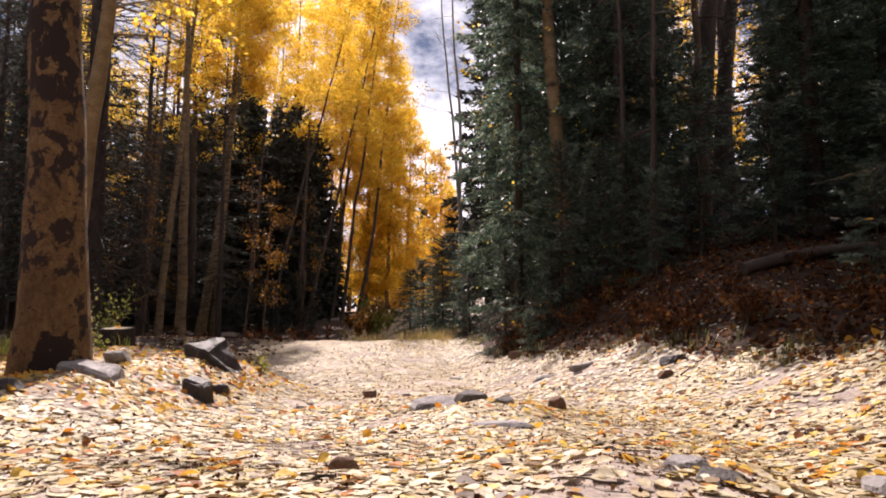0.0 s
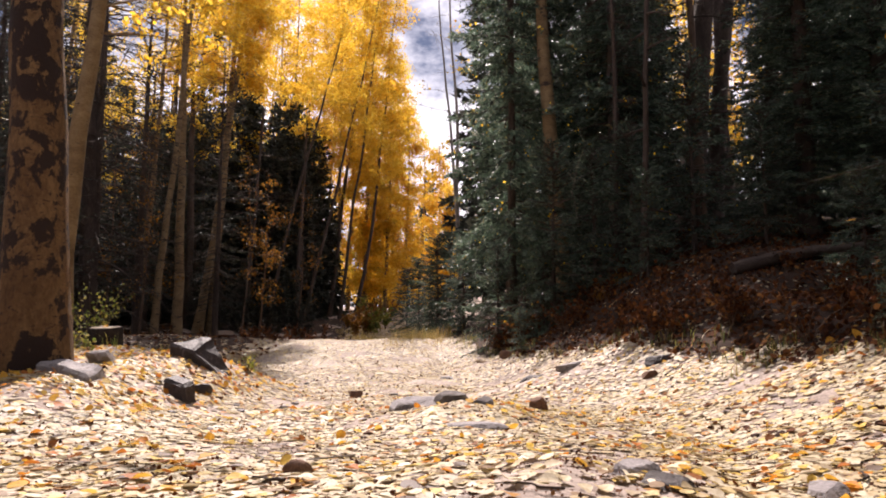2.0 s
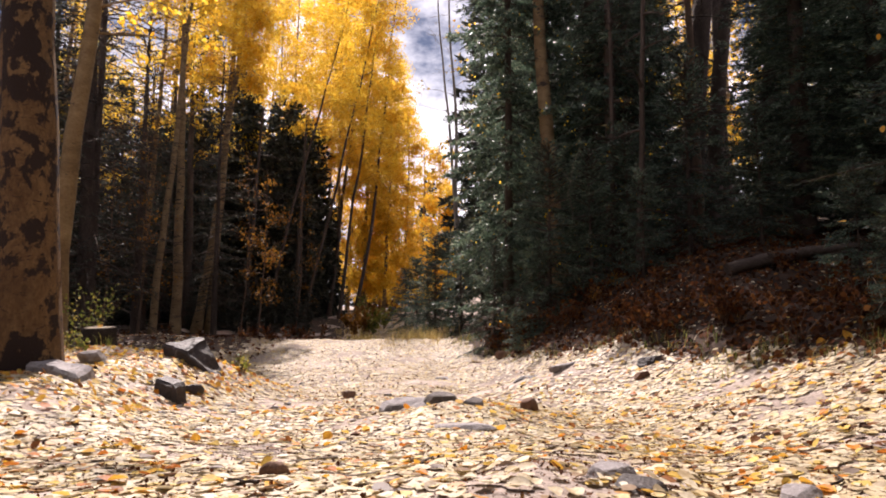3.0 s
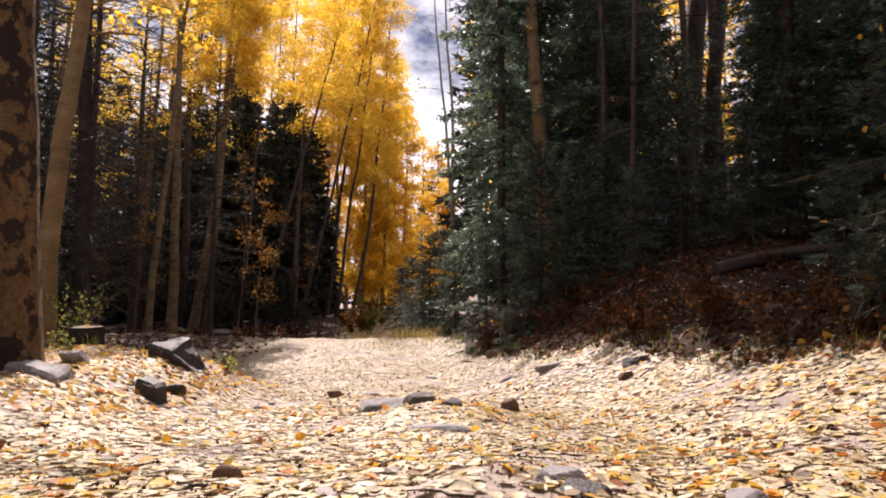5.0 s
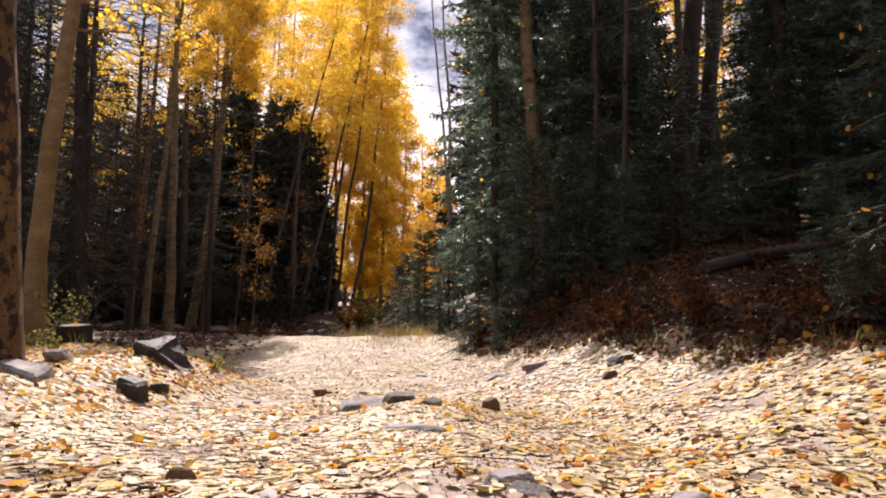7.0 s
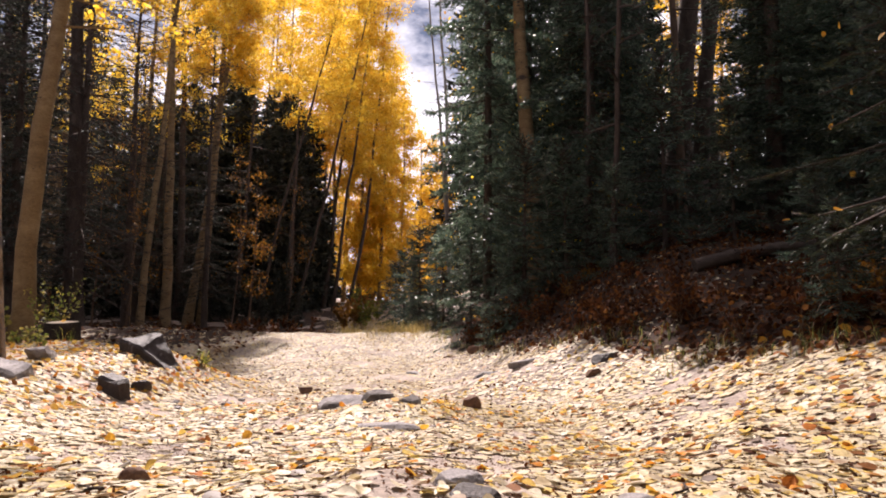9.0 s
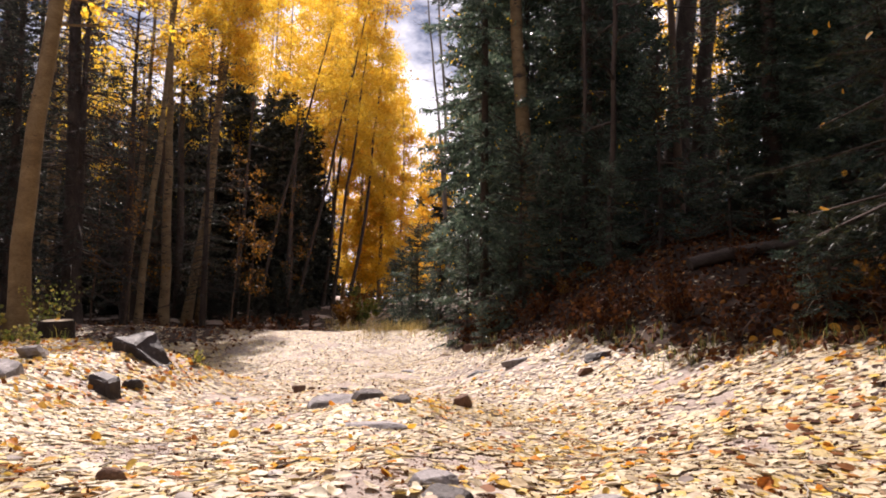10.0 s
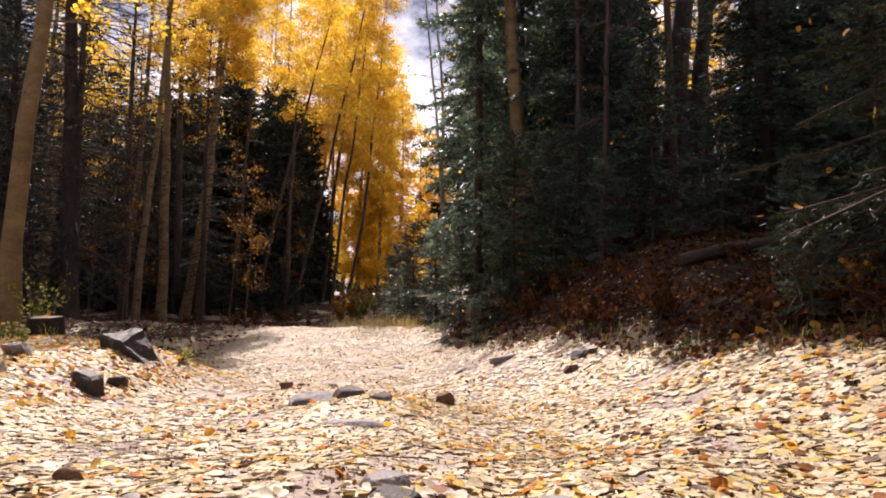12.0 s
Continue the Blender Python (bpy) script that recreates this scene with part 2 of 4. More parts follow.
# bark near black: the shade of the backlit front is in the colour
bark_stump = solid_material("shade_dark_stump_bark", 8.0, 50.0, [(0.3, (0.012, 0.009, 0.008)), (0.52, (0.030, 0.022, 0.018)), (0.72, (0.07, 0.052, 0.042))], 0.95, 1.0, 0.03, squash=(1, 1, 0.4))
cut_wood = solid_material("weathered_cut_wood", 14.0, 60.0, [(0.3, (0.32, 0.24, 0.16)), (0.7, (0.60, 0.50, 0.38))], 0.85, 0.4, 0.006)
log_wood = solid_material("weathered_log", 6.0, 50.0, [(0.3, (0.035, 0.026, 0.022)), (0.52, (0.075, 0.056, 0.046)), (0.72, (0.14, 0.11, 0.09))], 0.9, 0.9, 0.02, squash=(0.4, 1, 1))


# ---------------------------------------------------------------- mesh helpers
class Shape:
    """Collects points and faces, many at a time."""

    def __init__(self):
        self.v, self.f, self.n = [], [], 0

    def add(self, points, faces):
        points = np.asarray(points, float).reshape(-1, 3)
        self.v.append(points)
        self.f.append(np.asarray(faces, int) + self.n)
        self.n += len(points)

    def mesh(self, name, mat, smooth=False):
        me = bpy.data.meshes.new(name)
        pts = np.concatenate(self.v)
        sizes = np.concatenate([np.full(len(f), f.shape[1]) for f in self.f])
        loops = np.concatenate([f.ravel() for f in self.f])
        me.vertices.add(len(pts))
        me.vertices.foreach_set("co", pts.ravel())
        me.loops.add(len(loops))
        me.loops.foreach_set("vertex_index", loops)
        me.polygons.add(len(sizes))
        me.polygons.foreach_set("loop_start", np.concatenate([[0], np.cumsum(sizes)[:-1]]))
        me.polygons.foreach_set("loop_total", sizes)
        me.materials.append(mat)
        if smooth:
            me.polygons.foreach_set("use_smooth", np.ones(len(sizes), bool))
        me.update(calc_edges=True)
        me.validate()
        return me


def part(name, me, parent=None, label=""):
    ob = new(name, me)
    ob.parent = parent
    return tagged(ob, label)


def thing(name, m, label, category, group="", kind=""):
    ob = new(name)
    ob.matrix_basis = m
    return tagged(ob, label, category, group, kind)


def unit(a):
    return a / np.maximum(np.linalg.norm(a, axis=-1, keepdims=True), 1e-9)


def tube(shape, path, radii, sides=8, rough=0.0, rng=None, cap=True):
    """A tapered limb along a path."""
    path, radii = np.asarray(path, float), np.asarray(radii, float)
    n = len(path)
    way = unit(np.gradient(path, axis=0))
    side = np.where(np.abs(way[:, 2:3]) > 0.9, [[1.0, 0, 0]], [[0, 0, 1.0]])
    u = unit(np.cross(side, way))
    w = np.cross(way, u)
    a = np.arange(sides) * 2 * math.pi / sides
    r = radii[:, None] * np.ones(sides)
    if rough and rng is not None:
        r = r * (1 + rough * rng.normal(size=r.shape))
    ring = path[:, None] + r[..., None] * (np.cos(a)[None, :, None] * u[:, None] + np.sin(a)[None, :, None] * w[:, None])
    i, j = np.meshgrid(np.arange(n - 1), np.arange(sides), indexing="ij")
    k = (j + 1) % sides
    q = np.stack([i * sides + j, i * sides + k, (i + 1) * sides + k, (i + 1) * sides + j], -1).reshape(-1, 4)
    shape.add(ring, q)
    if cap:
        shape.add(ring[-1], np.arange(sides)[None])
        shape.add(ring[0][::-1], np.arange(sides)[None])


def smooth_step(a, b, x):
    t = np.clip((x - a) / (b - a), 0, 1)
    return t * t * (3 - 2 * t)


def waves(x, y, size, seed):
    """Soft uneven relief between about -1 and 1."""
    r = np.random.default_rng(seed)
    total = 0
    for k in range(9):
        a, f, p = r.uniform(0, 2 * math.pi), r.uniform(0.6, 1.7) * 2 * math.pi / size, r.uniform(0, 6.28)
        total = total + np.sin((x * math.cos(a) + y * math.sin(a)) * f + p)
    return total / 4.5


# ---------------------------------------------------------------- the lie of the land
ROAD_Y = [-50, 0, 1.6, 2.2, 3.3, 4.6, 6.5, 8.5, 10.5, 12.0, 13.2, 15, 19, 25, 40, 60, 120, 400, 3000]
ROAD_Z = [0.0, 0.0, -0.025, -0.10, -0.215, -0.27, -0.40, -0.43, -0.43, -0.17, -0.03, -0.15, -0.5, -0.35, 0.7, 1.1, 1.3, 2.0, 2.0]


def land(x, y):
    x, y = np.asarray(x, float), np.asarray(y, float)
    z = sum(np.interp(y + d, ROAD_Y, ROAD_Z) for d in (-0.5, -0.25, 0, 0.25, 0.5)) / 5
    z = z + 0.075 * np.exp(-((x - 0.48) / 0.38) ** 2 - ((y - 1.75) / 0.5) ** 2)
    z = z + 0.09 * np.exp(-((x - 0.25) / 0.55) ** 2 - ((y - 4.1) / 0.7) ** 2)
    z = z + 0.05 * np.exp(-((x - 1.8) / 0.4) ** 2 - ((y - 2.45) / 0.5) ** 2) - 0.065 * np.exp(-((x - 2.2) / 0.35) ** 2 - ((y - 4.5) / 0.4) ** 2)
    # the bank on the left with the old aspen
    top = 0.04
    edge = smooth_step(-0.95, -2.3, x + 0.12 * np.sin(y * 1.7) + np.interp(y, [3.5, 6.0, 7.5], [0.0, 0.14, 0.3])) * smooth_step(1.2, 3.4, y) * smooth_step(8.4, 6.4, y + 0.25 * x + 0.6)
    z = z + (top - z) * edge
    # the bank on the right, climbing into the trees
    foot = np.interp(y, [-5, 2, 3.3, 4.5, 5.6, 6.5, 9, 13, 16, 40], [1.7, 1.6, 1.5, 1.15, 0.85, 0.4, 0.15, 0.0, -0.4, -1.0])
    up = np.maximum(x - foot + 0.10 * np.sin(y * 2.3), 0)
    rise = np.minimum(0.16 * up + 0.14 * up ** 2, 0.55 * up) * smooth_step(60, 20, y)
    cap = np.interp(y, [-5, 3.0, 4.5, 6.7, 7.6, 9, 13], [0.5, 0.55, 0.85, 1.1, 1.75, 2.3, 2.8])
    z = z + rise / (1 + (rise / cap) ** 3) ** (1 / 3)
    # the wood on the left
    far = np.maximum(-x - 5.5, 0)
    z = z + 0.04 * np.minimum(far, 40)
    calm = 1 / (1 + np.maximum(np.hypot(x, y) - 15, 0) / 30)
    z = z + calm * (0.022 * waves(x, y, 1.3, 3) + 0.010 * waves(x, y, 0.42, 4) + 0.05 * waves(x, y, 7.0, 5) * smooth_step(3, 8, np.hypot(x, y)))
    return z


def steps(lo, hi, fine, reach, growth):
    mid = list(np.arange(lo, hi, fine))
    a, b, s = [lo], [mid[-1]], fine
    while b[-1] < reach:
        s *= growth
        a.append(a[-1] - s)
        b.append(b[-1] + s)
    return np.array(a[:0:-1] + mid + b[1:])


gx, gy = steps(-4.5, 5.0, 0.06, 1500, 1.15), steps(1.0, 13.5, 0.06, 1500, 1.15)
GX, GY = np.meshgrid(gx, gy)
shape = Shape()
ii, jj = np.meshgrid(np.arange(len(gy) - 1), np.arange(len(gx) - 1), indexing="ij")
w = len(gx)
shape.add(np.stack([GX, GY, land(GX, GY)], -1), np.stack([ii * w + jj, ii * w + jj + 1, (ii + 1) * w + jj + 1, (ii + 1) * w + jj], -1).reshape(-1, 4))
ground = tagged(new("ground", shape.mesh("ground", soil, True)), "grey-brown forest road and banks strewn with fallen leaves", "ground", "", "structure")


def slope(x, y):
    e = 0.04
    n = np.stack([-(land(x + e, y) - land(x - e, y)) / (2 * e), -(land(x, y + e) - land(x, y - e)) / (2 * e), np.ones_like(x)], -1)
    return unit(n)


LEAF = np.array([(0, -0.50, 0), (-0.26, -0.43, 0.02), (-0.45, -0.17, 0.05), (-0.43, 0.12, 0.05), (-0.22, 0.37, 0.02), (0, 0.56, -0.02),
                 (0.22, 0.37, 0.02), (0.43, 0.12, 0.05), (0.45, -0.17, 0.05), (0.26, -0.43, 0.02)])
LEAF_FACES = np.array([(0, 5, 4, 3, 2, 1), (5, 0, 9, 8, 7, 6)])[:, ::-1]
SCALE_LEAF = np.array([(0, -0.5, 0), (0.40, -0.26, 0.05), (0.38, 0.18, 0.05), (0, 0.54, 0), (-0.38, 0.18, 0.05), (-0.40, -0.26, 0.05)])
SCALE_FACES = np.array([(0, 1, 2, 3), (0, 3, 4, 5)])
CHIP = np.array([(0, -0.5, 0), (0.42, -0.05, 0.05), (0, 0.55, 0), (-0.42, -0.05, 0.05)])
CHIP_FACES = np.array([(0, 1, 2), (0, 2, 3)])


def frames_from(normal, spin):
    ref = np.stack([np.cos(spin), np.sin(spin), np.zeros_like(spin)], -1)
    u = unit(ref - normal * np.sum(ref * normal, -1, keepdims=True))
    return u, np.cross(normal, u)


def scatter(shape, pos, normal, spin, size, pattern, faces, curl=None):
    """Many small leaves at once, each an island of its own."""
    u, v = frames_from(normal, spin)
    p = pattern[None] * size[:, None, None]
    lift = p[..., 2] * (1 if curl is None else curl[:, None])
    pts = pos[:, None] + p[..., 0:1] * u[:, None] + p[..., 1:2] * v[:, None] + lift[..., None] * normal[:, None]
    k = len(pattern)
    fs = (faces[None] + (np.arange(len(pos)) * k)[:, None, None]).reshape(-1, faces.shape[1])
    shape.add(pts, fs)


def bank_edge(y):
    """Where the pale litter ends and the shade-toned undergrowth of the right bank begins."""
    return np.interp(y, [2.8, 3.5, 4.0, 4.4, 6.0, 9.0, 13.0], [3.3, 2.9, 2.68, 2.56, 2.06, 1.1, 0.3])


# duff browns near black, so the ground under the trees keeps its shade
duff = solid_material("shaded_needle_duff", 3.0, 50.0, [(0.3, (0.020, 0.012, 0.008)), (0.52, (0.040, 0.024, 0.016)), (0.72, (0.075, 0.046, 0.03))], 0.95, 0.8, 0.02)


def shade_floor(x0, x1, y0, y1, step, inside):
    """A layer of needles and humus, dark for the shade under the trees, with a ragged border."""
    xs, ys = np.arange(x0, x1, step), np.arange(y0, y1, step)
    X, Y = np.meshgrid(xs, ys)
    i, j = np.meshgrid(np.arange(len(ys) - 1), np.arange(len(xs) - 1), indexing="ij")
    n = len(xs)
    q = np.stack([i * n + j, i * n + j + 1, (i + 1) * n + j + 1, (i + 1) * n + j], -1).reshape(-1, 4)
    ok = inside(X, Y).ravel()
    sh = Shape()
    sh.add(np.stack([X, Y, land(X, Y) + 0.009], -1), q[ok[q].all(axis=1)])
    return tagged(new("shade_floor", sh.mesh("shade_floor", duff, True)), "needle duff and humus, darkened for the shade under the trees", "forest floor", "", "structure")


# dark sheets laid over the pale soil where the trees' shade falls
shade_floor(0.2, 12.0, 2.9, 22.0, 0.12, lambda x, y: x > bank_edge(y) - 0.10 + 0.14 * waves(x, y, 0.9, 31))
shade_floor(-24.0, -1.4, 10.5, 40.0, 0.12, lambda x, y: x < np.where(y > 14.4, -0.118 * y, -3.2 - 0.08 * (y - 10) - 1.6 * smooth_step(12.5, 10.5, y)) + 0.35 * waves(x, y, 2.5, 34) + 0.12 * waves(x, y, 0.7, 35))


def litter_points(rng, n, x0, x1, y0, y1, bare=0.0):
    """Places for fallen leaves, fewer where the soil lies bare."""
    x, y = rng.uniform(x0, x1, n), rng.uniform(y0, y1, n)
    keep = np.abs(x - 0.4) < 0.78 * y + 0.9
    thin = smooth_step(0.25, 0.75, waves(x, y, 1.1, 21) + bare * np.exp(-((x - 0.78) / 0.34) ** 2 - ((y - 1.97) / 0.3) ** 2))
    keep &= rng.uniform(size=n) > 0.85 * thin
    keep &= (x < bank_edge(y) + 0.05 + 0.15 * waves(x, y, 0.9, 31)) | (rng.uniform(size=n) < 0.10)
    return x[keep], y[keep]


def leaf_carpet(name, rng, x, y, size, pattern, faces, mat, tilt, lift, label):
    n = slope(x, y)
    n = unit(n + (tilt * np.where(rng.uniform(size=len(x)) < 0.16, 4.0, 1.0))[:, None] * rng.normal(size=n.shape) * [1, 1, 0.3])
    s = size * (0.55 + 0.65 * rng.uniform(size=len(x)))
    z = land(x, y) + lift + rng.uniform(0, 0.004, len(x)) + 0.25 * s * np.hypot(n[:, 0], n[:, 1])
    sh = Shape()
    scatter(sh, np.stack([x, y, z], -1), n, rng.uniform(0, 6.28, len(x)), s, pattern, faces, rng.uniform(-1.0, 1.9, len(x)))
    return tagged(part(name, sh.mesh(name, mat), ground, label), kind="stuff")


rng = np.random.default_rng(11)
NEAR = (0.25, 0.85, 1.5, 2.0)           # the patch whose leaves are single pieces
x, y = litter_points(rng, 72000, -4.2, 5.0, 1.15, 5.2, 1.2)
inside = (x > NEAR[0]) & (x < NEAR[1]) & (y > NEAR[2]) & (y < NEAR[3])
near = ~inside & (y < 3.2)
leaf_carpet("fallen_leaves", rng, x[near], y[near], 0.048, LEAF, LEAF_FACES, litter, 0.036, 0.002, "pale yellow and ochre aspen leaves")
near = ~inside & (y >= 3.2)
leaf_carpet("fallen_leaves", rng, x[near], y[near], 0.048, SCALE_LEAF, SCALE_FACES, litter, 0.036, 0.002, "pale yellow and ochre aspen leaves")
near_x, near_y = x[inside][:300], y[inside][:300]
x, y = litter_points(rng, 118000, -6.5, 7.5, 5.2, 14.2)
leaf_carpet("fallen_leaves", rng, x, y, 0.046, SCALE_LEAF, SCALE_FACES, litter, 0.03, 0.002, "pale yellow aspen leaves on the road")
x, y = litter_points(rng, 15000, -3.6, 4.6, 1.2, 4.6)
leaf_carpet("leaf_scraps", rng, x, y, 0.017, CHIP, CHIP_FACES, litter_brown, 0.4, 0.004, "crumbled brown scraps of leaves")
x, y = rng.uniform(-0.9, 2.0, 9000), rng.uniform(1.25, 3.0, 9000)
leaf_carpet("grit", rng, x, y, 0.009, CHIP * [1, 0.8, 4], CHIP_FACES, litter_brown, 0.5, 0.001, "small grit and crumbs on the soil")
x, y = litter_points(rng, 9000, -4.0, 5.0, 4.6, 12.5)
leaf_carpet("leaf_scraps", rng, x, y, 0.030, CHIP, CHIP_FACES, litter_brown, 0.3, 0.004, "crumbled brown scraps of leaves on the road")
# brown leaves that stand in for dappled shade at the bank's foot
x, y = litter_points(rng, 600, 1.5, 4.8, 1.9, 4.8)
leaf_carpet("brown_leaves", rng, x, y, 0.045, LEAF, LEAF_FACES, litter_brown, 0.12, 0.008, "brown leaves darkening the bank's foot like dappled shade")
x, y = litter_points(rng, 1500, -4.0, 4.5, 1.3, 6.5)
leaf_carpet("orange_leaves", rng, x, y, 0.046, LEAF * [1, 1, 2.5], LEAF_FACES, litter_warm, 0.13, 0.012, "curled orange leaves")
d = rng.uniform(17, 44, 9000)
x, y = -0.075 * d + rng.normal(size=9000) * 0.03 * d, d
leaf_carpet("fallen_leaves", rng, x, y, 0.11, CHIP, CHIP_FACES, litter, 0.1, 0.006, "pale leaves on the road beyond the crest")
# orange leaves blown together in small curled clumps
cx, cy = litter_points(rng, 330, -2.8, 3.4, 1.35, 4.8)
k = np.repeat(np.arange(len(cx)), rng.integers(1, 5, len(cx)))
leaf_carpet("orange_leaves", rng, cx[k] + rng.normal(size=len(k)) * 0.022, cy[k] + rng.normal(size=len(k)) * 0.012, 0.038, LEAF * [1, 1, 3], LEAF_FACES, litter_warm, 0.22, 0.006, "orange leaves blown into small clumps")
x, y = rng.uniform(-4.6, -1.5, 3000), rng.uniform(3.2, 7.6, 3000)
leaf_carpet("orange_leaves", rng, x, y, 0.046, LEAF, LEAF_FACES, litter_warm, 0.20, 0.009, "orange and yellow leaves heaped on the bank")


# ---------------------------------------------------------------- trees
def feathers(shape, rng, start, way, length, gap, size, width, spread=0.5):
    """Needle tufts along many twigs at once."""
    count = np.maximum((length / gap).astype(int), 2)
    own = np.repeat(np.arange(len(start)), count)
    first = np.concatenate([[0], np.cumsum(count)[:-1]])
    s = (np.arange(len(own)) - first[own] + rng.uniform(0, 1, len(own))) / count[own]
    p = start[own] + way[own] * (s * length[own])[:, None]
    d = unit(way[own] + spread * rng.normal(size=p.shape) * [1, 1, 0.7])
    side = unit(np.cross(d, rng.normal(size=p.shape)))
    l = (size * rng.uniform(0.6, 1.3, len(own)))[:, None]
    wd = (width * rng.uniform(0.7, 1.3, len(own)))[:, None]
    pts = np.stack([p - side * wd, p + side * wd, p + d * l], 1)
    shape.add(pts, np.arange(len(own) * 3).reshape(-1, 3))


def spruce_meshes(name, seed, h, radius, r, low=0.05, branches=150, gap=0.03, size=0.05, width=0.007, twigs=13, bare=0.0, thick=0.7, leaf=None):
    rng = np.random.default_rng(seed)
    wood = Shape()
    k = 12
    bend = np.cumsum(rng.normal(size=(k, 2)) * 0.012 * h / k, axis=0)
    zs = np.linspace(-0.3, h, k)
    tube(wood, np.column_stack([bend, zs]), r * (1 - 0.93 * np.linspace(0, 1, k)), 9, 0.05, rng)
    trunk = wood.mesh(name + "_trunk", bark_dark, True)
    green, limbs = Shape(), Shape()
    f = low + (0.985 - low) * np.sort(rng.uniform(0, 1, branches) ** 0.9)
    az = np.arange(branches) * 2.399 + rng.normal(size=branches) * 0.4
    L = (radius * (1 - f) ** thick * rng.uniform(0.55, 1.12, branches) + 0.12)
    rise = np.interp(f, [0, 0.4, 1], [-0.25, 0.0, 0.75]) + rng.normal(size=branches) * 0.13
    base = np.column_stack([np.interp(f * h, zs, bend[:, 0]), np.interp(f * h, zs, bend[:, 1]), f * h])
    out = np.column_stack([np.cos(az), np.sin(az), np.zeros(branches)])

    def spine(i, s):
        z = L[i] * (s * rise[i] - 0.30 * s ** 2 + 0.20 * s ** 3)
        return base[i] + out[i] * (L[i] * s)[:, None] + np.column_stack([0 * z, 0 * z, z])

    for i in range(branches):
        s = np.linspace(0, 1, 4)
        tube(limbs, spine(np.full(4, i), s), (0.012 + 0.006 * L[i]) * (1 - 0.8 * s), 3, cap=False)
    n = np.maximum((L * twigs * 2).astype(int), 4)
    i = np.repeat(np.arange(branches), n)
    keep = rng.uniform(size=len(i)) > bare
    i = i[keep]
    s = rng.uniform(0.02, 1.0, len(i)) ** 0.85
    p = spine(i, s)
    along = unit(spine(i, np.minimum(s + 0.05, 1.05)) - spine(i, s - 0.05))
    side = np.column_stack([-out[i][:, 1], out[i][:, 0], np.zeros(len(i))]) * np.where(rng.uniform(size=len(i)) < 0.5, -1, 1)[:, None]
    way = unit(along * 0.75 + side * rng.uniform(0.3, 1.0, len(i))[:, None] + np.column_stack([np.zeros((len(i), 2)), rng.normal(size=len(i)) * 0.24 - 0.16]))
    ln = (0.34 * L[i] * (1.08 - s) + 0.07) * rng.uniform(0.6, 1.2, len(i))
    feathers(green, rng, p, way, ln, gap, size, width)
    return trunk, None if gap > 0.1 else limbs.mesh(name + "_branchwork", bark_dark), green.mesh(name + "_crown", leaf or needles)


def spruce(name, meshes, label, group):
    ob = thing(name, pose(0, 0, 0), label, "spruce", group)
    part("trunk", meshes[0], ob, "dark scaly bark")
    if meshes[1]:
        tagged(part("branchwork", meshes[1], ob, "thin dead-brown branches"), kind="stuff")
    part("crown", meshes[2], ob, "dark blue-green needles")
    return ob


def plant(proto, x, y, size, spin, sink=0.0, lean=(0, 0), wide=1.0):
    z = float(land(x, y)) - sink
    m = pose(x, y, z, lean[0], lean[1], spin) @ Matrix.Diagonal((size * wide, size * wide, size, 1))
    return copy_thing(proto, m)


def put(proto, x, y, size, spin, wide=1.0):
    """The first of a kind goes to its own place."""
    proto.matrix_basis = pose(x, y, float(land(x, y)), 0, 0, spin) @ Matrix.Diagonal((size * wide, size * wide, size, 1))


full = spruce("spruce", spruce_meshes("full", 1, 16.0, 1.3, 0.17, 0.02, 380, 0.036, 0.085, 0.0135, 17, thick=0.5), "full dark green spruce with boughs down to the bank", "spruces by the road")
blue = spruce("blue_spruce", spruce_meshes("blue", 9, 16.0, 1.28, 0.10, 0.02, 300, 0.034, 0.085, 0.0135, 27, thick=0.32, leaf=needles_lit), "full blue-green spruce, lightened as if lit, with boughs down to the bank", "spruces by the road")
slim = spruce("spruce", spruce_meshes("slim", 2, 12.0, 1.25, 0.13, 0.05, 260, 0.050, 0.095, 0.018, 13, thick=0.55), "slim dark green spruce beside the road", "spruces by the road")
ragged = spruce("spruce", spruce_meshes("ragged", 3, 12.0, 1.7, 0.17, 0.10, 230, 0.05, 0.12, 0.024, 9, 0.1, leaf=needles_shaded), "ragged spruce with bare lower branches in the shade", "spruces in the wood")
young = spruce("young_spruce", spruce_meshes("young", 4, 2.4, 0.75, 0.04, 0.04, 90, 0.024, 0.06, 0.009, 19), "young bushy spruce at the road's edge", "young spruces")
distant = spruce("spruce", spruce_meshes("distant", 5, 14.0, 2.4, 0.2, 0.02, 170, 0.19, 0.38, 0.082, 6, leaf=needles_shaded), "tall dark spruce deep in the wood", "spruces in the wood")
distant_b = spruce("spruce", spruce_meshes("distant_b", 6, 13.0, 2.1, 0.2, 0.01, 165, 0.19, 0.38, 0.082, 6, leaf=needles_shaded), "tall dark spruce deep in the wood", "spruces in the wood")

sparse = spruce("spruce", spruce_meshes("sparse", 7, 13.0, 2.3, 0.14, 0.08, 190, 0.05, 0.09, 0.014, 9, 0.8, 0.45, leaf=needles_shaded), "thin conifer with dead branches and few needles", "spruces in the wood")
put(sparse, -10.6, 17.6, 1.0, 0)
for x, y, s, a in [(-9.9, 21.5, 1.05, 150), (-12.3, 17.8, 1.0, 310), (-9.05, 17.1, 1.05, 40), (-7.7, 22.6, 0.8, 250)]:
    plant(sparse, x, y, s, a)
put(blue, 1.34, 11.3, 1.08, 0, 0.76)
plant(blue, 2.3, 13.2, 0.95, 110)
put(full, 3.7, 12.2, 0.8, 130, 1.3)
for x, y, s, a in [(5.9, 8.4, 0.62, 60), (5.15, 8.9, 0.64, 200)]:
    plant(full, x, y, s, a, wide=1.3)
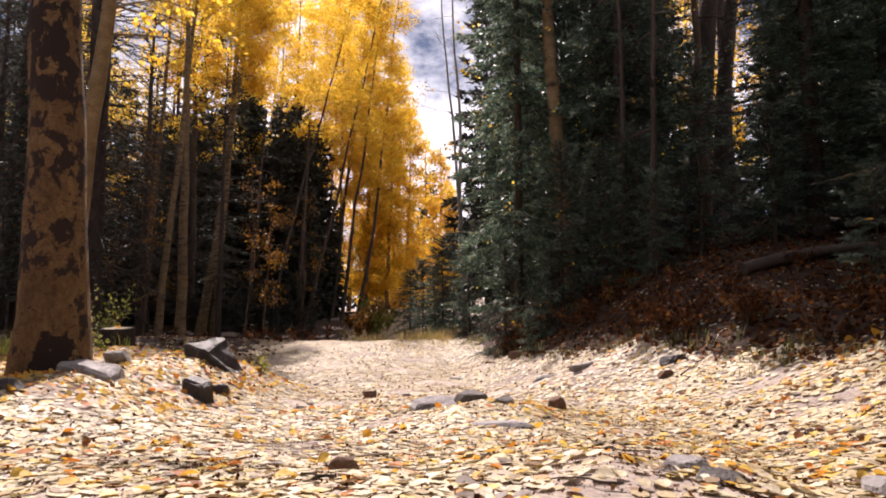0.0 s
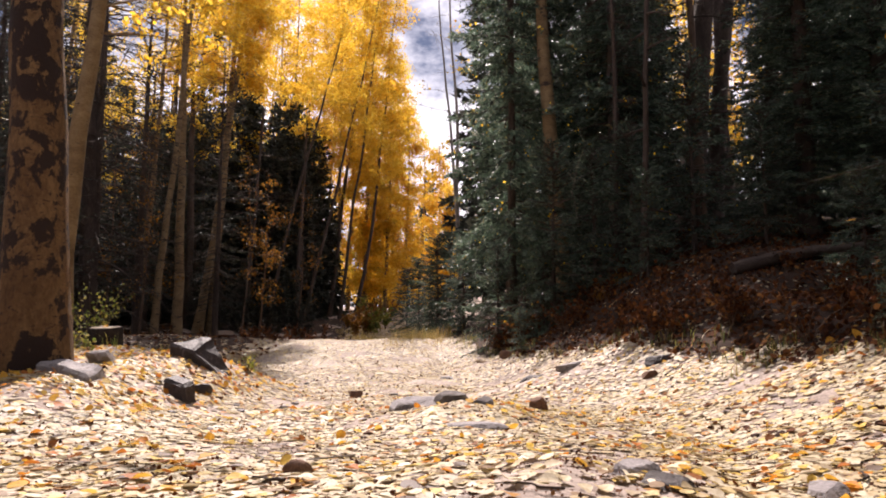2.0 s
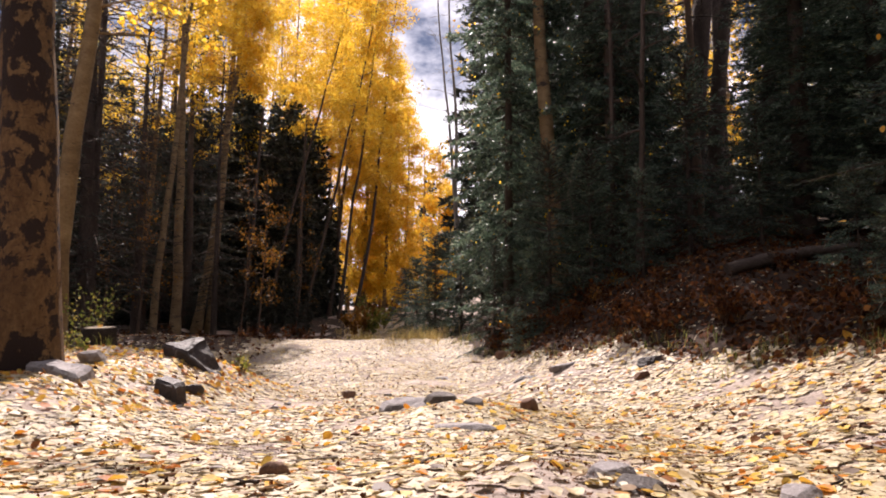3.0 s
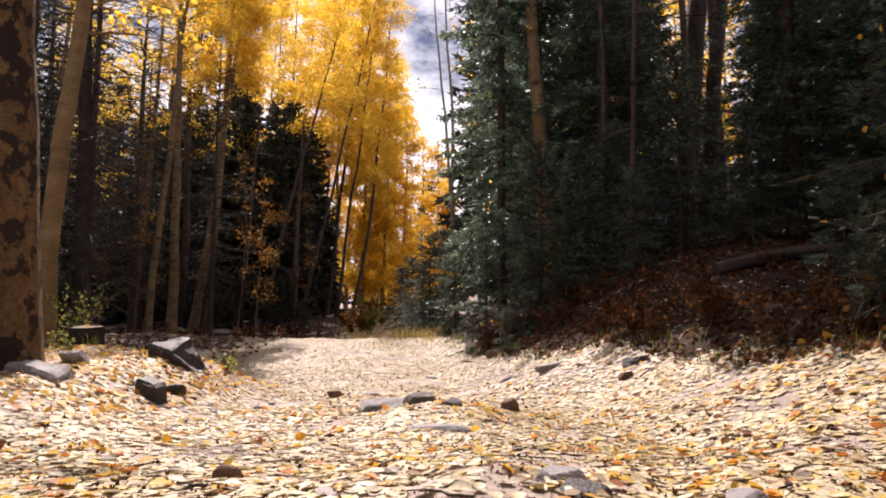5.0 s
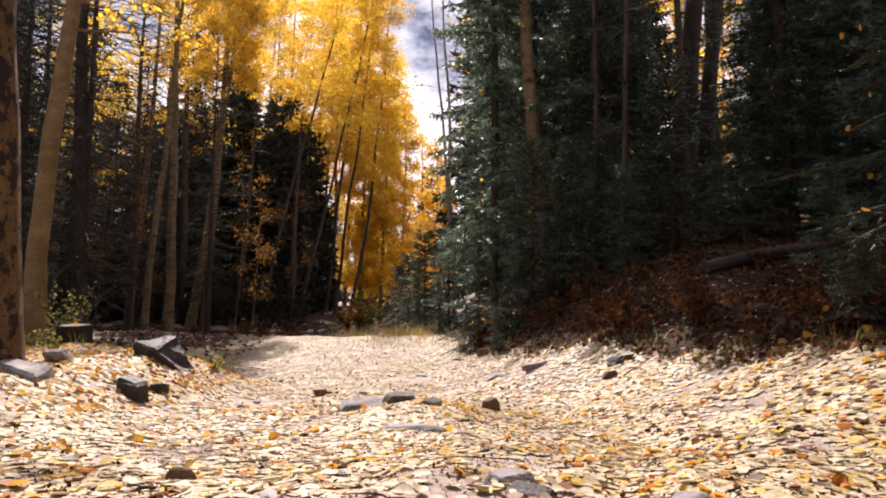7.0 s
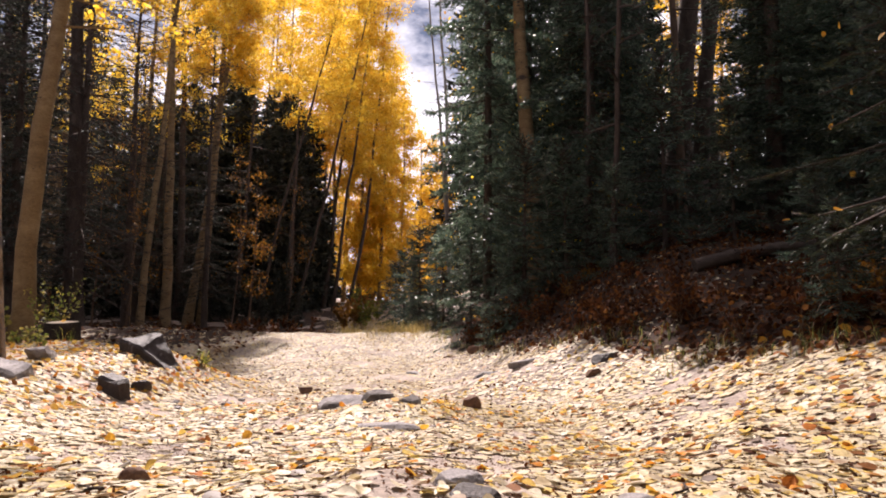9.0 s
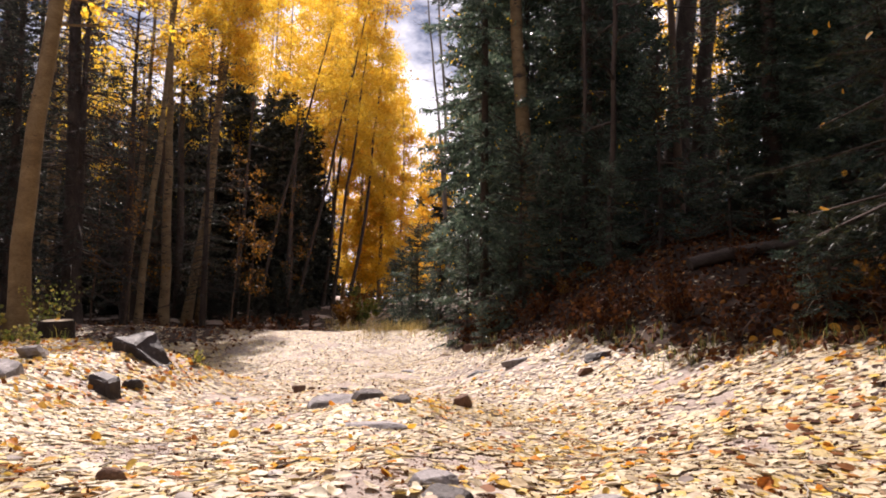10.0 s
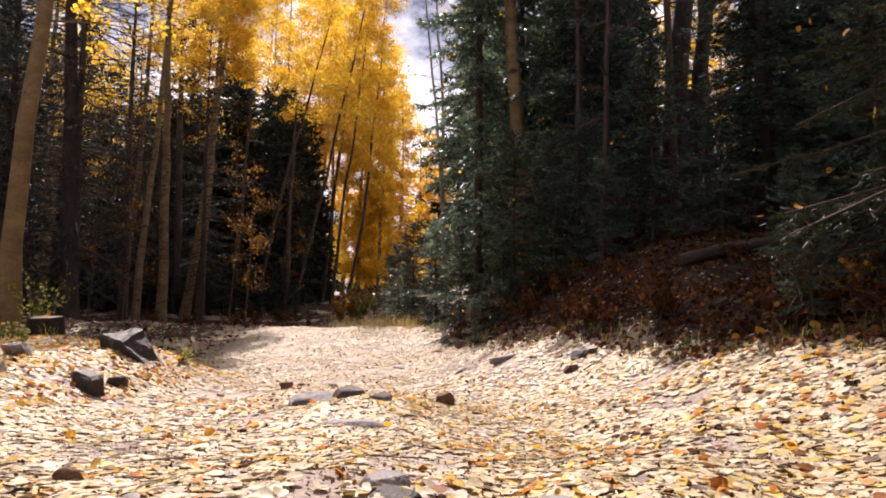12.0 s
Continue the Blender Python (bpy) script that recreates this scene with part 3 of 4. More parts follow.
put(slim, 3.15, 13.2, 0.98, 40)
for x, y, s, a in [(1.65, 14.8, 0.9, 200), (7.0, 11.2, 0.86, 90), (7.4, 11.6, 0.9, 300), (2.1, 15.6, 0.98, 10), (3.0, 10.9, 1.02, 20), (6.6, 9.6, 0.82, 20), (6.9, 6.6, 0.7, 100), (5.7, 5.7, 0.65, 150)]:
    plant(slim, x, y, s, a)
put(ragged, 3.5, 15.2, 0.9, 0)
for x, y, s, a in [(4.9, 14.4, 0.85, 80), (7.2, 13.8, 0.9, 160), (8.9, 12.6, 0.8, 220), (4.4, 18.0, 1.0, 300), (5.6, 18.6, 0.95, 30), (9.6, 16.8, 0.95, 120), (11.6, 15.4, 0.9, 70),
                   (-9.4, 15.0, 0.95, 20), (-12.4, 19.0, 1.0, 200), (8.3, 20.5, 0.9, 10), (-15.5, 22.0, 1.1, 100), (-11.0, 24.5, 1.0, 260)]:
    plant(ragged, x, y, s, a)
put(young, 0.0, 15.2, 1.0, 0)
for x, y, s, a in [(0.55, 13.6, 0.8, 70), (-0.55, 18.0, 1.0, 140), (0.3, 18.5, 1.25, 200), (1.0, 10.6, 0.7, 260), (1.15, 8.75, 0.24, 30), (-1.1, 22.0, 1.0, 300), (2.3, 10.3, 0.62, 110), (4.4, 8.6, 0.8, 10),
                   (-4.35, 5.3, 0.25, 50), (-0.2, 16.6, 0.75, 20), (2.95, 9.7, 0.95, 15), (3.75, 9.4, 1.2, 95), (1.75, 9.7, 1.15, 200), (2.35, 9.55, 0.95, 20), (2.85, 8.7, 0.6, 140), (1.6, 9.7, 0.55, 250), (3.05, 4.1, 0.34, 80), (3.6, 3.5, 0.28, 170), (3.95, 5.9, 0.5, 60), (5.0, 6.4, 1.3, 200)]:
    plant(young, x, y, s, a)

rng = np.random.default_rng(77)
put(distant, -16.0, 30.0, 0.95, 0)
put(distant_b, -7.2, 33.5, 0.85, 0)
spots = []
for band, (y0, x0, x1, gap) in enumerate([(26.0, -19, -9.2, 1.8), (28.5, -21, -8.0, 1.7), (31.5, -24, -7.2, 2.0), (36, -27, -7.6, 2.3), (42, -31, -8.2, 2.6), (50, -37, -9, 3.0)]):
    for x in np.arange(x0, x1, gap):
        if x < -10 and rng.uniform() < 0.35:
            continue
        size = (rng.uniform(0.55, 0.82) + 0.03 * band) * (1.0 + 0.45 * smooth_step(-6.5, -11.0, x) * (band > 1))
        if band < 2 and x > -10.5:
            size *= 0.68
        spots.append((x + rng.normal() * 0.4, y0 + rng.normal() * 0.9, size))
for band, (y0, x0, x1, gap) in enumerate([(20.5, 2.6, 7.0, 1.9), (21.5, 11.5, 20, 1.9), (25.5, 2.4, 8, 2.4), (31, 2.6, 9, 3.0), (46, 3.2, 30, 3.6), (37, 9.5, 21, 2.6)]):
    for x in np.arange(x0, x1, gap):
        spots.append((x + rng.normal() * 0.4, y0 + rng.normal() * 0.9, rng.uniform(0.75, 1.0)))
for x in np.arange(-16, 7, 2.4):
    spots.append((x + rng.normal() * 0.5, 82 + rng.normal() * 2, rng.uniform(1.0, 1.35)))
# small added copies fill the wood's foot with the darkness of its shade
spots += [(-0.2 * d - 0.5 * k, d, 0.16 + 0.03 * (k % 3)) for k, d in enumerate((25.0, 25.6, 26.2, 25.2, 26.0, 25.4, 26.4, 25.8, 26.2, 25.5))]
spots += [(-1.2, 60.0, 1.2), (9.15, 21.6, 0.38), (8.0, 22.0, 0.42), (9.4, 23.5, 0.45), (-9.6, 35.5, 0.86), (-8.3, 36.5, 0.93), (-7.3, 37.0, 0.98), (-6.7, 35.0, 0.8), (-10.6, 33.0, 0.9), (-9.4, 32.0, 0.84), (-11.9, 34.0, 0.95), (-8.4, 33.2, 0.84), (-13.2, 32.0, 0.95), (-7.6, 32.5, 0.78), (-9.0, 30.2, 0.72), (-8.0, 30.6, 0.64), (-10.2, 30.5, 0.78), (-6.9, 32.0, 0.62), (-6.0, 36.0, 0.55)]
# unseen copies carry the wood on beside and behind the camera, blocking sky light
for x, y in [(-9, -6), (-5.5, -9), (-2, -8), (1.5, -9.5), (5, -7.5), (8.5, -6), (10, -1.5), (11, 3), (9.5, 7), (-10, -1), (-11.5, 3.5), (-10.5, 8), (-13, 11), (12.5, 9), (-14.5, 16), (6.6, -3.2), (8.2, 0.6), (9.2, 4.8), (7.0, -6.0), (3.4, -5.6), (12.0, 0.5), (13.0, 5.5)]:
    spots.append((x, y, rng.uniform(1.25, 1.5) if y < 8 or x < 3 else rng.uniform(0.65, 0.8)))
for k, (x, y, s) in enumerate(spots):
    plant((distant, distant_b)[k % 2], x, y, s, rng.uniform(0, 360), 0.1)


def aspen(name, x, y, h, r, lean, crown_low, crown_r, leaves, leaf_size, bark, leaf, label, seed, group="aspens along the road", branches=26, bend=0.15, droop=0.0, clump=26, low_limbs=()):
    """A slender trunk that leans and bends, rising limbs, and clumps of small leaves."""
    rng = np.random.default_rng(seed)
    ob = thing(name, pose(x, y, float(land(x, y))), label, "aspen", group)
    k = 16
    s = np.linspace(0, 1, k)
    zs = -0.25 + s * (h + 0.25)
    wob = np.cumsum(rng.normal(size=(k, 2)), axis=0) * 0.02 * h / k * 2
    path = np.column_stack([lean[0] * zs + bend * np.sin(s * 3.0) + wob[:, 0], lean[1] * zs + wob[:, 1], zs])
    rad = r * (1 - 0.85 * s) * (1 + 0.35 * np.exp(-np.maximum(zs, 0) / 0.25))
    wood = Shape()
    tube(wood, path, rad, 12, 0.02, rng)
    part("trunk", wood.mesh("aspen_trunk", bark, True), ob)
    tips, hold = [], []
    for b in range(branches):
        f = crown_low + (0.98 - crown_low) * (b + rng.uniform(0, 1)) / branches
        at = np.array([np.interp(f, s, path[:, i]) for i in range(3)])
        a = b * 2.399 + rng.normal() * 0.5
        ln = crown_r * rng.uniform(0.5, 1.1) * (1.1 - 0.65 * (f - crown_low) / (1 - crown_low))
        up = rng.uniform(0.15, 0.8) - droop
        q = np.linspace(0, 1, 6)
        p = at + np.column_stack([np.cos(a) * ln * q, np.sin(a) * ln * q, ln * (up * q - 0.25 * q ** 2)]) + np.cumsum(rng.normal(size=(6, 3)) * 0.03 * ln, axis=0) * (q > 0)[:, None]
        limbs = Shape()
        tube(limbs, p, max(0.09 * r, 0.008) * (1.25 - q), 4, cap=False)
        tips.append(p)
        hold.append(ln)
        for _ in range(3):
            j = rng.integers(2, 5)
            d = unit(rng.normal(size=3) + [np.cos(a), np.sin(a), 0.1])
            p2 = p[j] + d * (ln * 0.45 * np.linspace(0, 1, 4))[:, None]
            tube(limbs, p2, 0.006 * (1.3 - np.linspace(0, 1, 4)), 3, cap=False)
            tips.append(p2)
            hold.append(ln * 0.45)
        part("limb", limbs.mesh("aspen_limb", bark), ob)
    for z0, a, ln, up in low_limbs:
        q = np.linspace(0, 1, 7)
        at = np.array([np.interp(z0, zs, path[:, i]) for i in range(3)])
        p = at + np.column_stack([np.cos(a) * ln * q, np.sin(a) * ln * q, ln * (up * q - 0.2 * q ** 2)]) + np.cumsum(rng.normal(size=(7, 3)) * 0.02 * ln, axis=0) * (q > 0)[:, None]
        limbs = Shape()
        tube(limbs, p, 0.014 * (1.25 - q), 5, cap=False)
        for j in range(2, 7):
            p2 = p[j] + unit(rng.normal(size=3) + [np.cos(a), np.sin(a), 0]) * (ln * 0.3 * np.linspace(0, 1, 4))[:, None]
            tube(limbs, p2, 0.005 * (1.3 - np.linspace(0, 1, 4)), 3, cap=False)
            tips.append(p2)
            hold.append(ln * 0.22)
        part("limb", limbs.mesh("aspen_limb", bark), ob)
    if leaves:
        wt_ = np.array(hold) / np.sum(hold)
        knots = max(leaves // clump, 8)
        own = rng.choice(len(tips), knots, p=wt_)
        q = rng.uniform(0.3, 1.05, knots)
        heart = np.array([[np.interp(q[i], np.linspace(0, 1, len(tips[o])), tips[o][:, c]) for c in range(3)] for i, o in enumerate(own)])
        heart = heart + rng.normal(size=(knots, 3)) * 0.09 * crown_r ** 0.5
        pick = rng.integers(0, knots, leaves)
        girth = (leaf_size * rng.uniform(1.0, 2.6, knots))[pick][:, None]
        pos = heart[pick] + rng.normal(size=(leaves, 3)) * girth * [1, 1, 0.75]
        sh = Shape()
        nrm = unit(rng.normal(size=(leaves, 3)) + [0, -0.3, 0.2])
        scatter(sh, pos, nrm, rng.uniform(0, 6.28, leaves), leaf_size * rng.uniform(0.6, 1.3, leaves), CHIP, CHIP_FACES)
        part("crown", sh.mesh("aspen_crown", leaf), ob, "golden autumn leaves")
    return ob


# the old aspen and its slender neighbour at the bank
aspen("old_aspen", -2.49, 4.25, 9.0, 0.205, (-0.022, 0.0), 0.72, 1.6, 1500, 0.06, bark_old, gold, "thick old aspen trunk with scarred dark and tan bark", 41, branches=14, bend=0.02)
aspen("aspen", -4.34, 7.6, 10.5, 0.124, (0.058, 0.01), 0.62, 1.7, 2600, 0.06, bark_tan, gold, "slender pale aspen with a smooth trunk", 42, branches=18, bend=0.03,
      low_limbs=[(3.9, 0.5, 1.3, 0.35), (4.2, -0.1, 1.1, 0.1), (4.3, 1.2, 1.6, 0.3)])

# leaning stems at the far edge of the clearing: place, height, thickness, lean, crown's foot and reach, leaves
STEMS = [(-7.80, 18.0, 15.0, 0.105, 0.079, 0.58, 2.4, 24000, 43), (-8.45, 21.0, 16.0, 0.17, -0.028, 0.46, 2.3, 4000, 44), (-8.81, 24.0, 17.0, 0.17, 0.118, 0.53, 2.3, 27000, 45),
         (-8.44, 24.3, 18.0, 0.17, 0.050, 0.52, 2.4, 25000, 46), (-7.03, 27.0, 17.0, 0.075, 0.215, 0.50, 2.2, 14500, 47), (-6.29, 30.0, 19.0, 0.085, 0.205, 0.47, 2.2, 13000, 48),
         (-5.12, 33.0, 19.0, 0.095, 0.10, 0.36, 2.3, 12000, 49), (-4.47, 34.0, 19.0, 0.105, 0.135, 0.32, 2.2, 12000, 50), (-5.9, 35.0, 20.0, 0.12, 0.09, 0.45, 2.6, 11000, 52),
         (-10.6, 23.0, 15.5, 0.13, 0.04, 0.42, 2.3, 3300, 55), (-12.6, 21.0, 15.0, 0.14, 0.03, 0.36, 2.4, 3000, 56), (-14.2, 24.0, 15.5, 0.15, 0.05, 0.32, 2.6, 3500, 57), (-11.6, 27.0, 17.0, 0.13, 0.03, 0.40, 2.6, 4200, 54)]
# far stems wear the dark spruce bark, to stand as backlit silhouettes
for x, y, h, r, lean, low, reach, leaves, seed in STEMS:
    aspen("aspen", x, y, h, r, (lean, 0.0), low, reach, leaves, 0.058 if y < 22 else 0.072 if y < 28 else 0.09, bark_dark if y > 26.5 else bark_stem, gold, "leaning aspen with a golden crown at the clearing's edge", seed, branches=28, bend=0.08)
# golden trees deep in the wood
for x, y, h, seed in [(-17.5, 30.0, 17, 111), (-14.0, 33.0, 18, 112), (-20.0, 34.0, 18, 113), (-11.0, 32.0, 18, 114)]:
    aspen("aspen", x, y, h, 0.14, (0.02, 0.0), 0.2, 2.7, 4000, 0.10, bark_stem, gold, "golden aspen deep in the dark wood", seed, "golden aspens in the wood", branches=26)
# golden trees down the road
for x, y, h, low, cr, n, seed in [(-3.3, 38.0, 14.0, 0.06, 1.5, 20000, 61), (-4.5, 39.0, 17.0, 0.06, 1.9, 18000, 62), (-2.5, 40.5, 13.5, 0.05, 1.2, 13000, 68), (-1.75, 48.0, 13.0, 0.08, 1.6, 9000, 63), (-6.2, 38.5, 20.0, 0.35, 2.4, 9000, 64),
                                  (-5.2, 46.0, 19.0, 0.08, 2.4, 12000, 65), (-3.6, 46.0, 18.0, 0.05, 2.0, 14000, 66), (-0.6, 47.0, 12.0, 0.06, 1.3, 10000, 69), (0.1, 51.0, 10.0, 0.06, 1.2, 7000, 70), (0.35, 43.0, 8.0, 0.06, 1.0, 7000, 170), (-8.6, 36.0, 20.0, 0.55, 2.6, 7000, 67),
                                  (-7.6, 41.0, 22.0, 0.45, 2.8, 11000, 161), (-6.2, 43.0, 22.0, 0.40, 2.6, 11000, 162), (-9.6, 44.0, 23.0, 0.45, 3.0, 9000, 163), (-4.6, 50.0, 22.0, 0.10, 2.6, 9000, 164),
                                  (-10.5, 40.0, 23.0, 0.30, 2.8, 10000, 165), (-12.2, 44.0, 23.0, 0.30, 2.8, 9000, 166), (-9.0, 47.0, 24.0, 0.25, 2.8, 9000, 167), (-6.4, 45.0, 15.0, 0.04, 1.9, 10000, 168), (-5.2, 42.0, 16.0, 0.05, 1.6, 9000, 169)]:
    aspen("aspen", x, y, h, 0.12, (0.015, 0), low, cr, n, 0.115, bark_stem, gold, "golden aspen beside the far road", seed, "golden aspens down the road", branches=34)
# its dense crown, above the view, is added to shade the right bank
aspen("aspen", 2.27, 11.1, 13.5, 0.15, (-0.055, 0.0), 0.63, 2.9, 24000, 0.075, bark_stem, gold, "tall aspen standing among the dark spruces", 92, branches=24, bend=0.03)
# golden trees behind the spruces
for x, y, h, seed in [(10.2, 27.0, 15, 71), (12.6, 28.5, 15, 72), (14.8, 26.0, 14, 73), (11.4, 31.0, 16, 74)]:
    aspen("aspen", x, y, h, 0.13, (0.01, 0), 0.35, 2.4, 3500, 0.14, bark_pale, gold, "golden aspen behind the dark spruces", seed, "golden aspens behind the spruces", branches=26)
# two bare dead stems against the sky
for x, y, h, r, lean, seed in [(0.78, 22.0, 14.0, 0.075, -0.085, 81), (0.68, 22.3, 14.5, 0.09, -0.040, 82)]:
    aspen("dead_aspen", x, y, h, r, (lean, 0), 0.35, 1.7, 160, 0.1, twig_grey, gold, "thin bare grey stem against the sky", seed, "bare stems", branches=14, bend=0.04)
# saplings in the wood, their shade put into the duller gold
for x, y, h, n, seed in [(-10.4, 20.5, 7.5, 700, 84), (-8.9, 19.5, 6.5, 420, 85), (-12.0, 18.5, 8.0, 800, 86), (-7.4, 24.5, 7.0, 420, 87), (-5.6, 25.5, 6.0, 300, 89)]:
    aspen("aspen_sapling", x, y, h, 0.035, (0.015, 0), 0.2, 0.9, n, 0.075, bark_red, gold_dull, "thin aspen sapling with gold leaves dulled for the shade", seed, "saplings", branches=18, clump=9)
aspen("aspen_sapling", -6.15, 22.5, 6.0, 0.035, (0.015, 0), 0.2, 0.7, 900, 0.085, bark_red, gold_dull, "thin aspen sapling with gold leaves dulled for the shade", 83, "saplings", branches=18)


def bare_trunk(x, y, h, r, lean, bark, label, seed, snags=14, reach=1.2):
    """A tall shaded trunk with broken dead branches."""
    rng = np.random.default_rng(seed)
    ob = thing("bare_tree", pose(x, y, float(land(x, y))), label, "tree", "trunks in the shade")
    k = 14
    s = np.linspace(0, 1, k)
    path = np.column_stack([lean * h * s + 0.02 * h / 10 * np.cumsum(rng.normal(size=k)), 0.02 * np.cumsum(rng.normal(size=k)), -0.3 + s * (h + 0.3)])
    sh = Shape()
    tube(sh, path, r * (1 - 0.6 * s) * (1 + 0.4 * np.exp(-s * h / 0.3)), 11, 0.04, rng)
    part("trunk", sh.mesh("shade_trunk", bark, True), ob)
    for b in range(snags):
        sh = Shape()
        f = rng.uniform(0.1, 0.9)
        at = np.array([np.interp(f, s, path[:, i]) for i in range(3)])
        a, ln, q = rng.uniform(0, 6.28), reach * rng.uniform(0.4, 1.2), np.linspace(0, 1, 5)
        p = at + np.column_stack([np.cos(a) * ln * q, np.sin(a) * ln * q, ln * (rng.uniform(-0.3, 0.3) * q - 0.25 * q ** 2)])
        tube(sh, p, 0.021 * (1.2 - q), 4, cap=False)
        for _ in range(5):
            j = rng.integers(1, 5)
            p2 = p[j] + unit(rng.normal(size=3) + [np.cos(a), np.sin(a), 0]) * (ln * 0.4 * np.linspace(0, 1, 3))[:, None]
            tube(sh, p2, 0.010 * (1.2 - np.linspace(0, 1, 3)), 3, cap=False)
        part("dead_branch", sh.mesh("dead_branch", bark_dark), ob, "bare broken branch")
    return ob


for x, y, h, r, lean, bark, seed, snags, reach in [
        (-9.02, 17.0, 12, 0.25, -0.04, bark_dark, 91, 80, 3.0), (2.93, 9.2, 6.5, 0.050, 0.04, bark_dark, 93, 12, 0.7), (2.72, 9.9, 6, 0.046, 0.015, bark_dark, 94, 10, 0.6),
        (5.75, 15.0, 13, 0.30, 0.09, bark_dark, 95, 16, 1.6), (6.4, 15.2, 13, 0.21, 0.11, bark_dark, 96, 12, 1.4), (5.3, 13.0, 9, 0.10, 0.0, bark_red, 97, 10, 1.0), (4.3, 13.6, 10, 0.15, 0.01, bark_dark, 98, 12, 1.0),
        (-11.6, 17.2, 10, 0.14, 0.03, bark_dark, 100, 40, 2.2), (7.9, 17.5, 13, 0.18, -0.03, bark_dark, 101, 10, 1.2),
        (-13.0, 24, 12, 0.2, 0.0, bark_dark, 102, 24, 1.8), (-10.0, 26, 12, 0.17, 0.0, bark_dark, 103, 24, 1.8), (-7.6, 25.5, 9, 0.10, 0.05, bark_dark, 104, 18, 1.3), (-6.1, 27.5, 9, 0.10, 0.03, bark_dark, 105, 12, 1.2)]:
    bare_trunk(x, y, h, r, lean, bark, "tall dark trunk with dead side branches in shade", seed, snags, reach)

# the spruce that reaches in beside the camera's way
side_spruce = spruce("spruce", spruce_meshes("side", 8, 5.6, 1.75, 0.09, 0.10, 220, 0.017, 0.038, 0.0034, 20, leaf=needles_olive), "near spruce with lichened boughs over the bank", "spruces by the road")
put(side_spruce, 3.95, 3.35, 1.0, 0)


# ---------------------------------------------------------------- stones, stump and log
def rock_mesh(seed, mat, cuts=9, flat=0.55, detail=3, size=(0.06, 0.06, 0.04)):
    """An angular stone: a ball cut by planes, then roughened."""
    rng = np.random.default_rng(seed)
    bm = bmesh.new()
    bmesh.ops.create_icosphere(bm, subdivisions=detail, radius=1.0)
    planes = [(Vector(unit(rng.normal(size=3))), rng.uniform(0.45, 0.8)) for _ in range(cuts)] + [(Vector((rng.normal() * 0.1, rng.normal() * 0.1, 1)).normalized(), flat)]
    for v in bm.verts:
        for n, d in planes:
            over = v.co.dot(n) - d
            if over > 0:
                v.co -= n * over * 0.96
        v.co += v.co.normalized() * 0.035 * noise.noise(v.co * 3.1 + Vector((seed, 0, 0))) + v.co.normalized() * 0.03 * noise.noise(v.co * 8.3 + Vector((0, seed, 0)))
    bmesh.ops.scale(bm, vec=Vector((size[0] / 1.5, size[1] / 1.5, size[2])), verts=bm.verts[:])
    me = bpy.data.meshes.new("stone")
    bm.to_mesh(me)
    bm.free()
    me.materials.append(mat)
    return me


def rock(x, y, size, turn, seed, mat, label, sink=0.35, tilt=(0, 0), cuts=9, flat=0.55, name="stone", group="stones on the road", detail=3):
    ob = new(name, rock_mesh(seed, mat, cuts, flat, detail, size))
    ob.matrix_basis = pose(x, y, float(land(x, y)) + size[2] * (0.5 - sink), tilt[0], tilt[1], turn)
    return tagged(ob, label, "stone", group)



def block(x, y, lift, foot, top, deep, mat, seed, label, group):
    """A broken angular rock between a footprint and a slanting top."""
    bm = bmesh.new()
    lo = [bm.verts.new((a, b, -deep)) for a, b in foot]
    hi = [bm.verts.new(c) for c in top]
    bm.faces.new(lo[::-1])
    bm.faces.new(hi)
    for k in range(4):
        n = (k + 1) % 4
        bm.faces.new((lo[k], lo[n], hi[n], hi[k]))
    bmesh.ops.bevel(bm, geom=bm.edges[:], offset=0.018, segments=1, affect="EDGES")
    bmesh.ops.triangulate(bm, faces=bm.faces[:])
    for _ in range(4):
        long_edges = [e for e in bm.edges if e.calc_length() > 0.045]
        if long_edges:
            bmesh.ops.subdivide_edges(bm, edges=long_edges, cuts=1, use_grid_fill=True)
            bmesh.ops.triangulate(bm, faces=bm.faces[:])
    for v in bm.verts:
        v.co += Vector((noise.noise(v.co * 7 + Vector((seed, 0, 0))), noise.noise(v.co * 7 + Vector((0, seed, 0))), noise.noise(v.co * 7 + Vector((0, 0, seed))))) * 0.018
        v.co += Vector((noise.noise(v.co * 28), noise.noise(v.co * 28 + Vector((9, 0, 0))), noise.noise(v.co * 28 + Vector((0, 9, 0))))) * 0.005
    me = bpy.data.meshes.new("rock")
    bm.to_mesh(me)
    bm.free()
    me.materials.append(mat)
    ob = new("rock", me)
    ob.matrix_basis = pose(x, y, float(land(x, y)) + lift)
    return tagged(ob, label, "rock", group)


block(-2.02, 5.88, 0.01, [(-0.25, -0.08), (0.30, -0.20), (0.30, 0.06), (-0.2, 0.22)], [(-0.26, -0.09, 0.15), (-0.03, -0.16, 0.10), (0.05, 0.10, 0.215), (-0.10, 0.15, 0.205)], 0.16, stone_dark, 201, "large dark angular rock with a pale sloping top", "rocks on the bank")
block(-1.68, 4.58, 0.045, [(-0.11, -0.05), (0.11, -0.11), (0.11, 0.05), (-0.08, 0.10)], [(-0.10, -0.045, 0.085), (0.05, -0.085, 0.045), (0.10, 0.04, 0.055), (-0.06, 0.08, 0.115)], 0.15, stone_dark, 202, "dark squarish rock half sunk in leaves", "rocks on the bank")
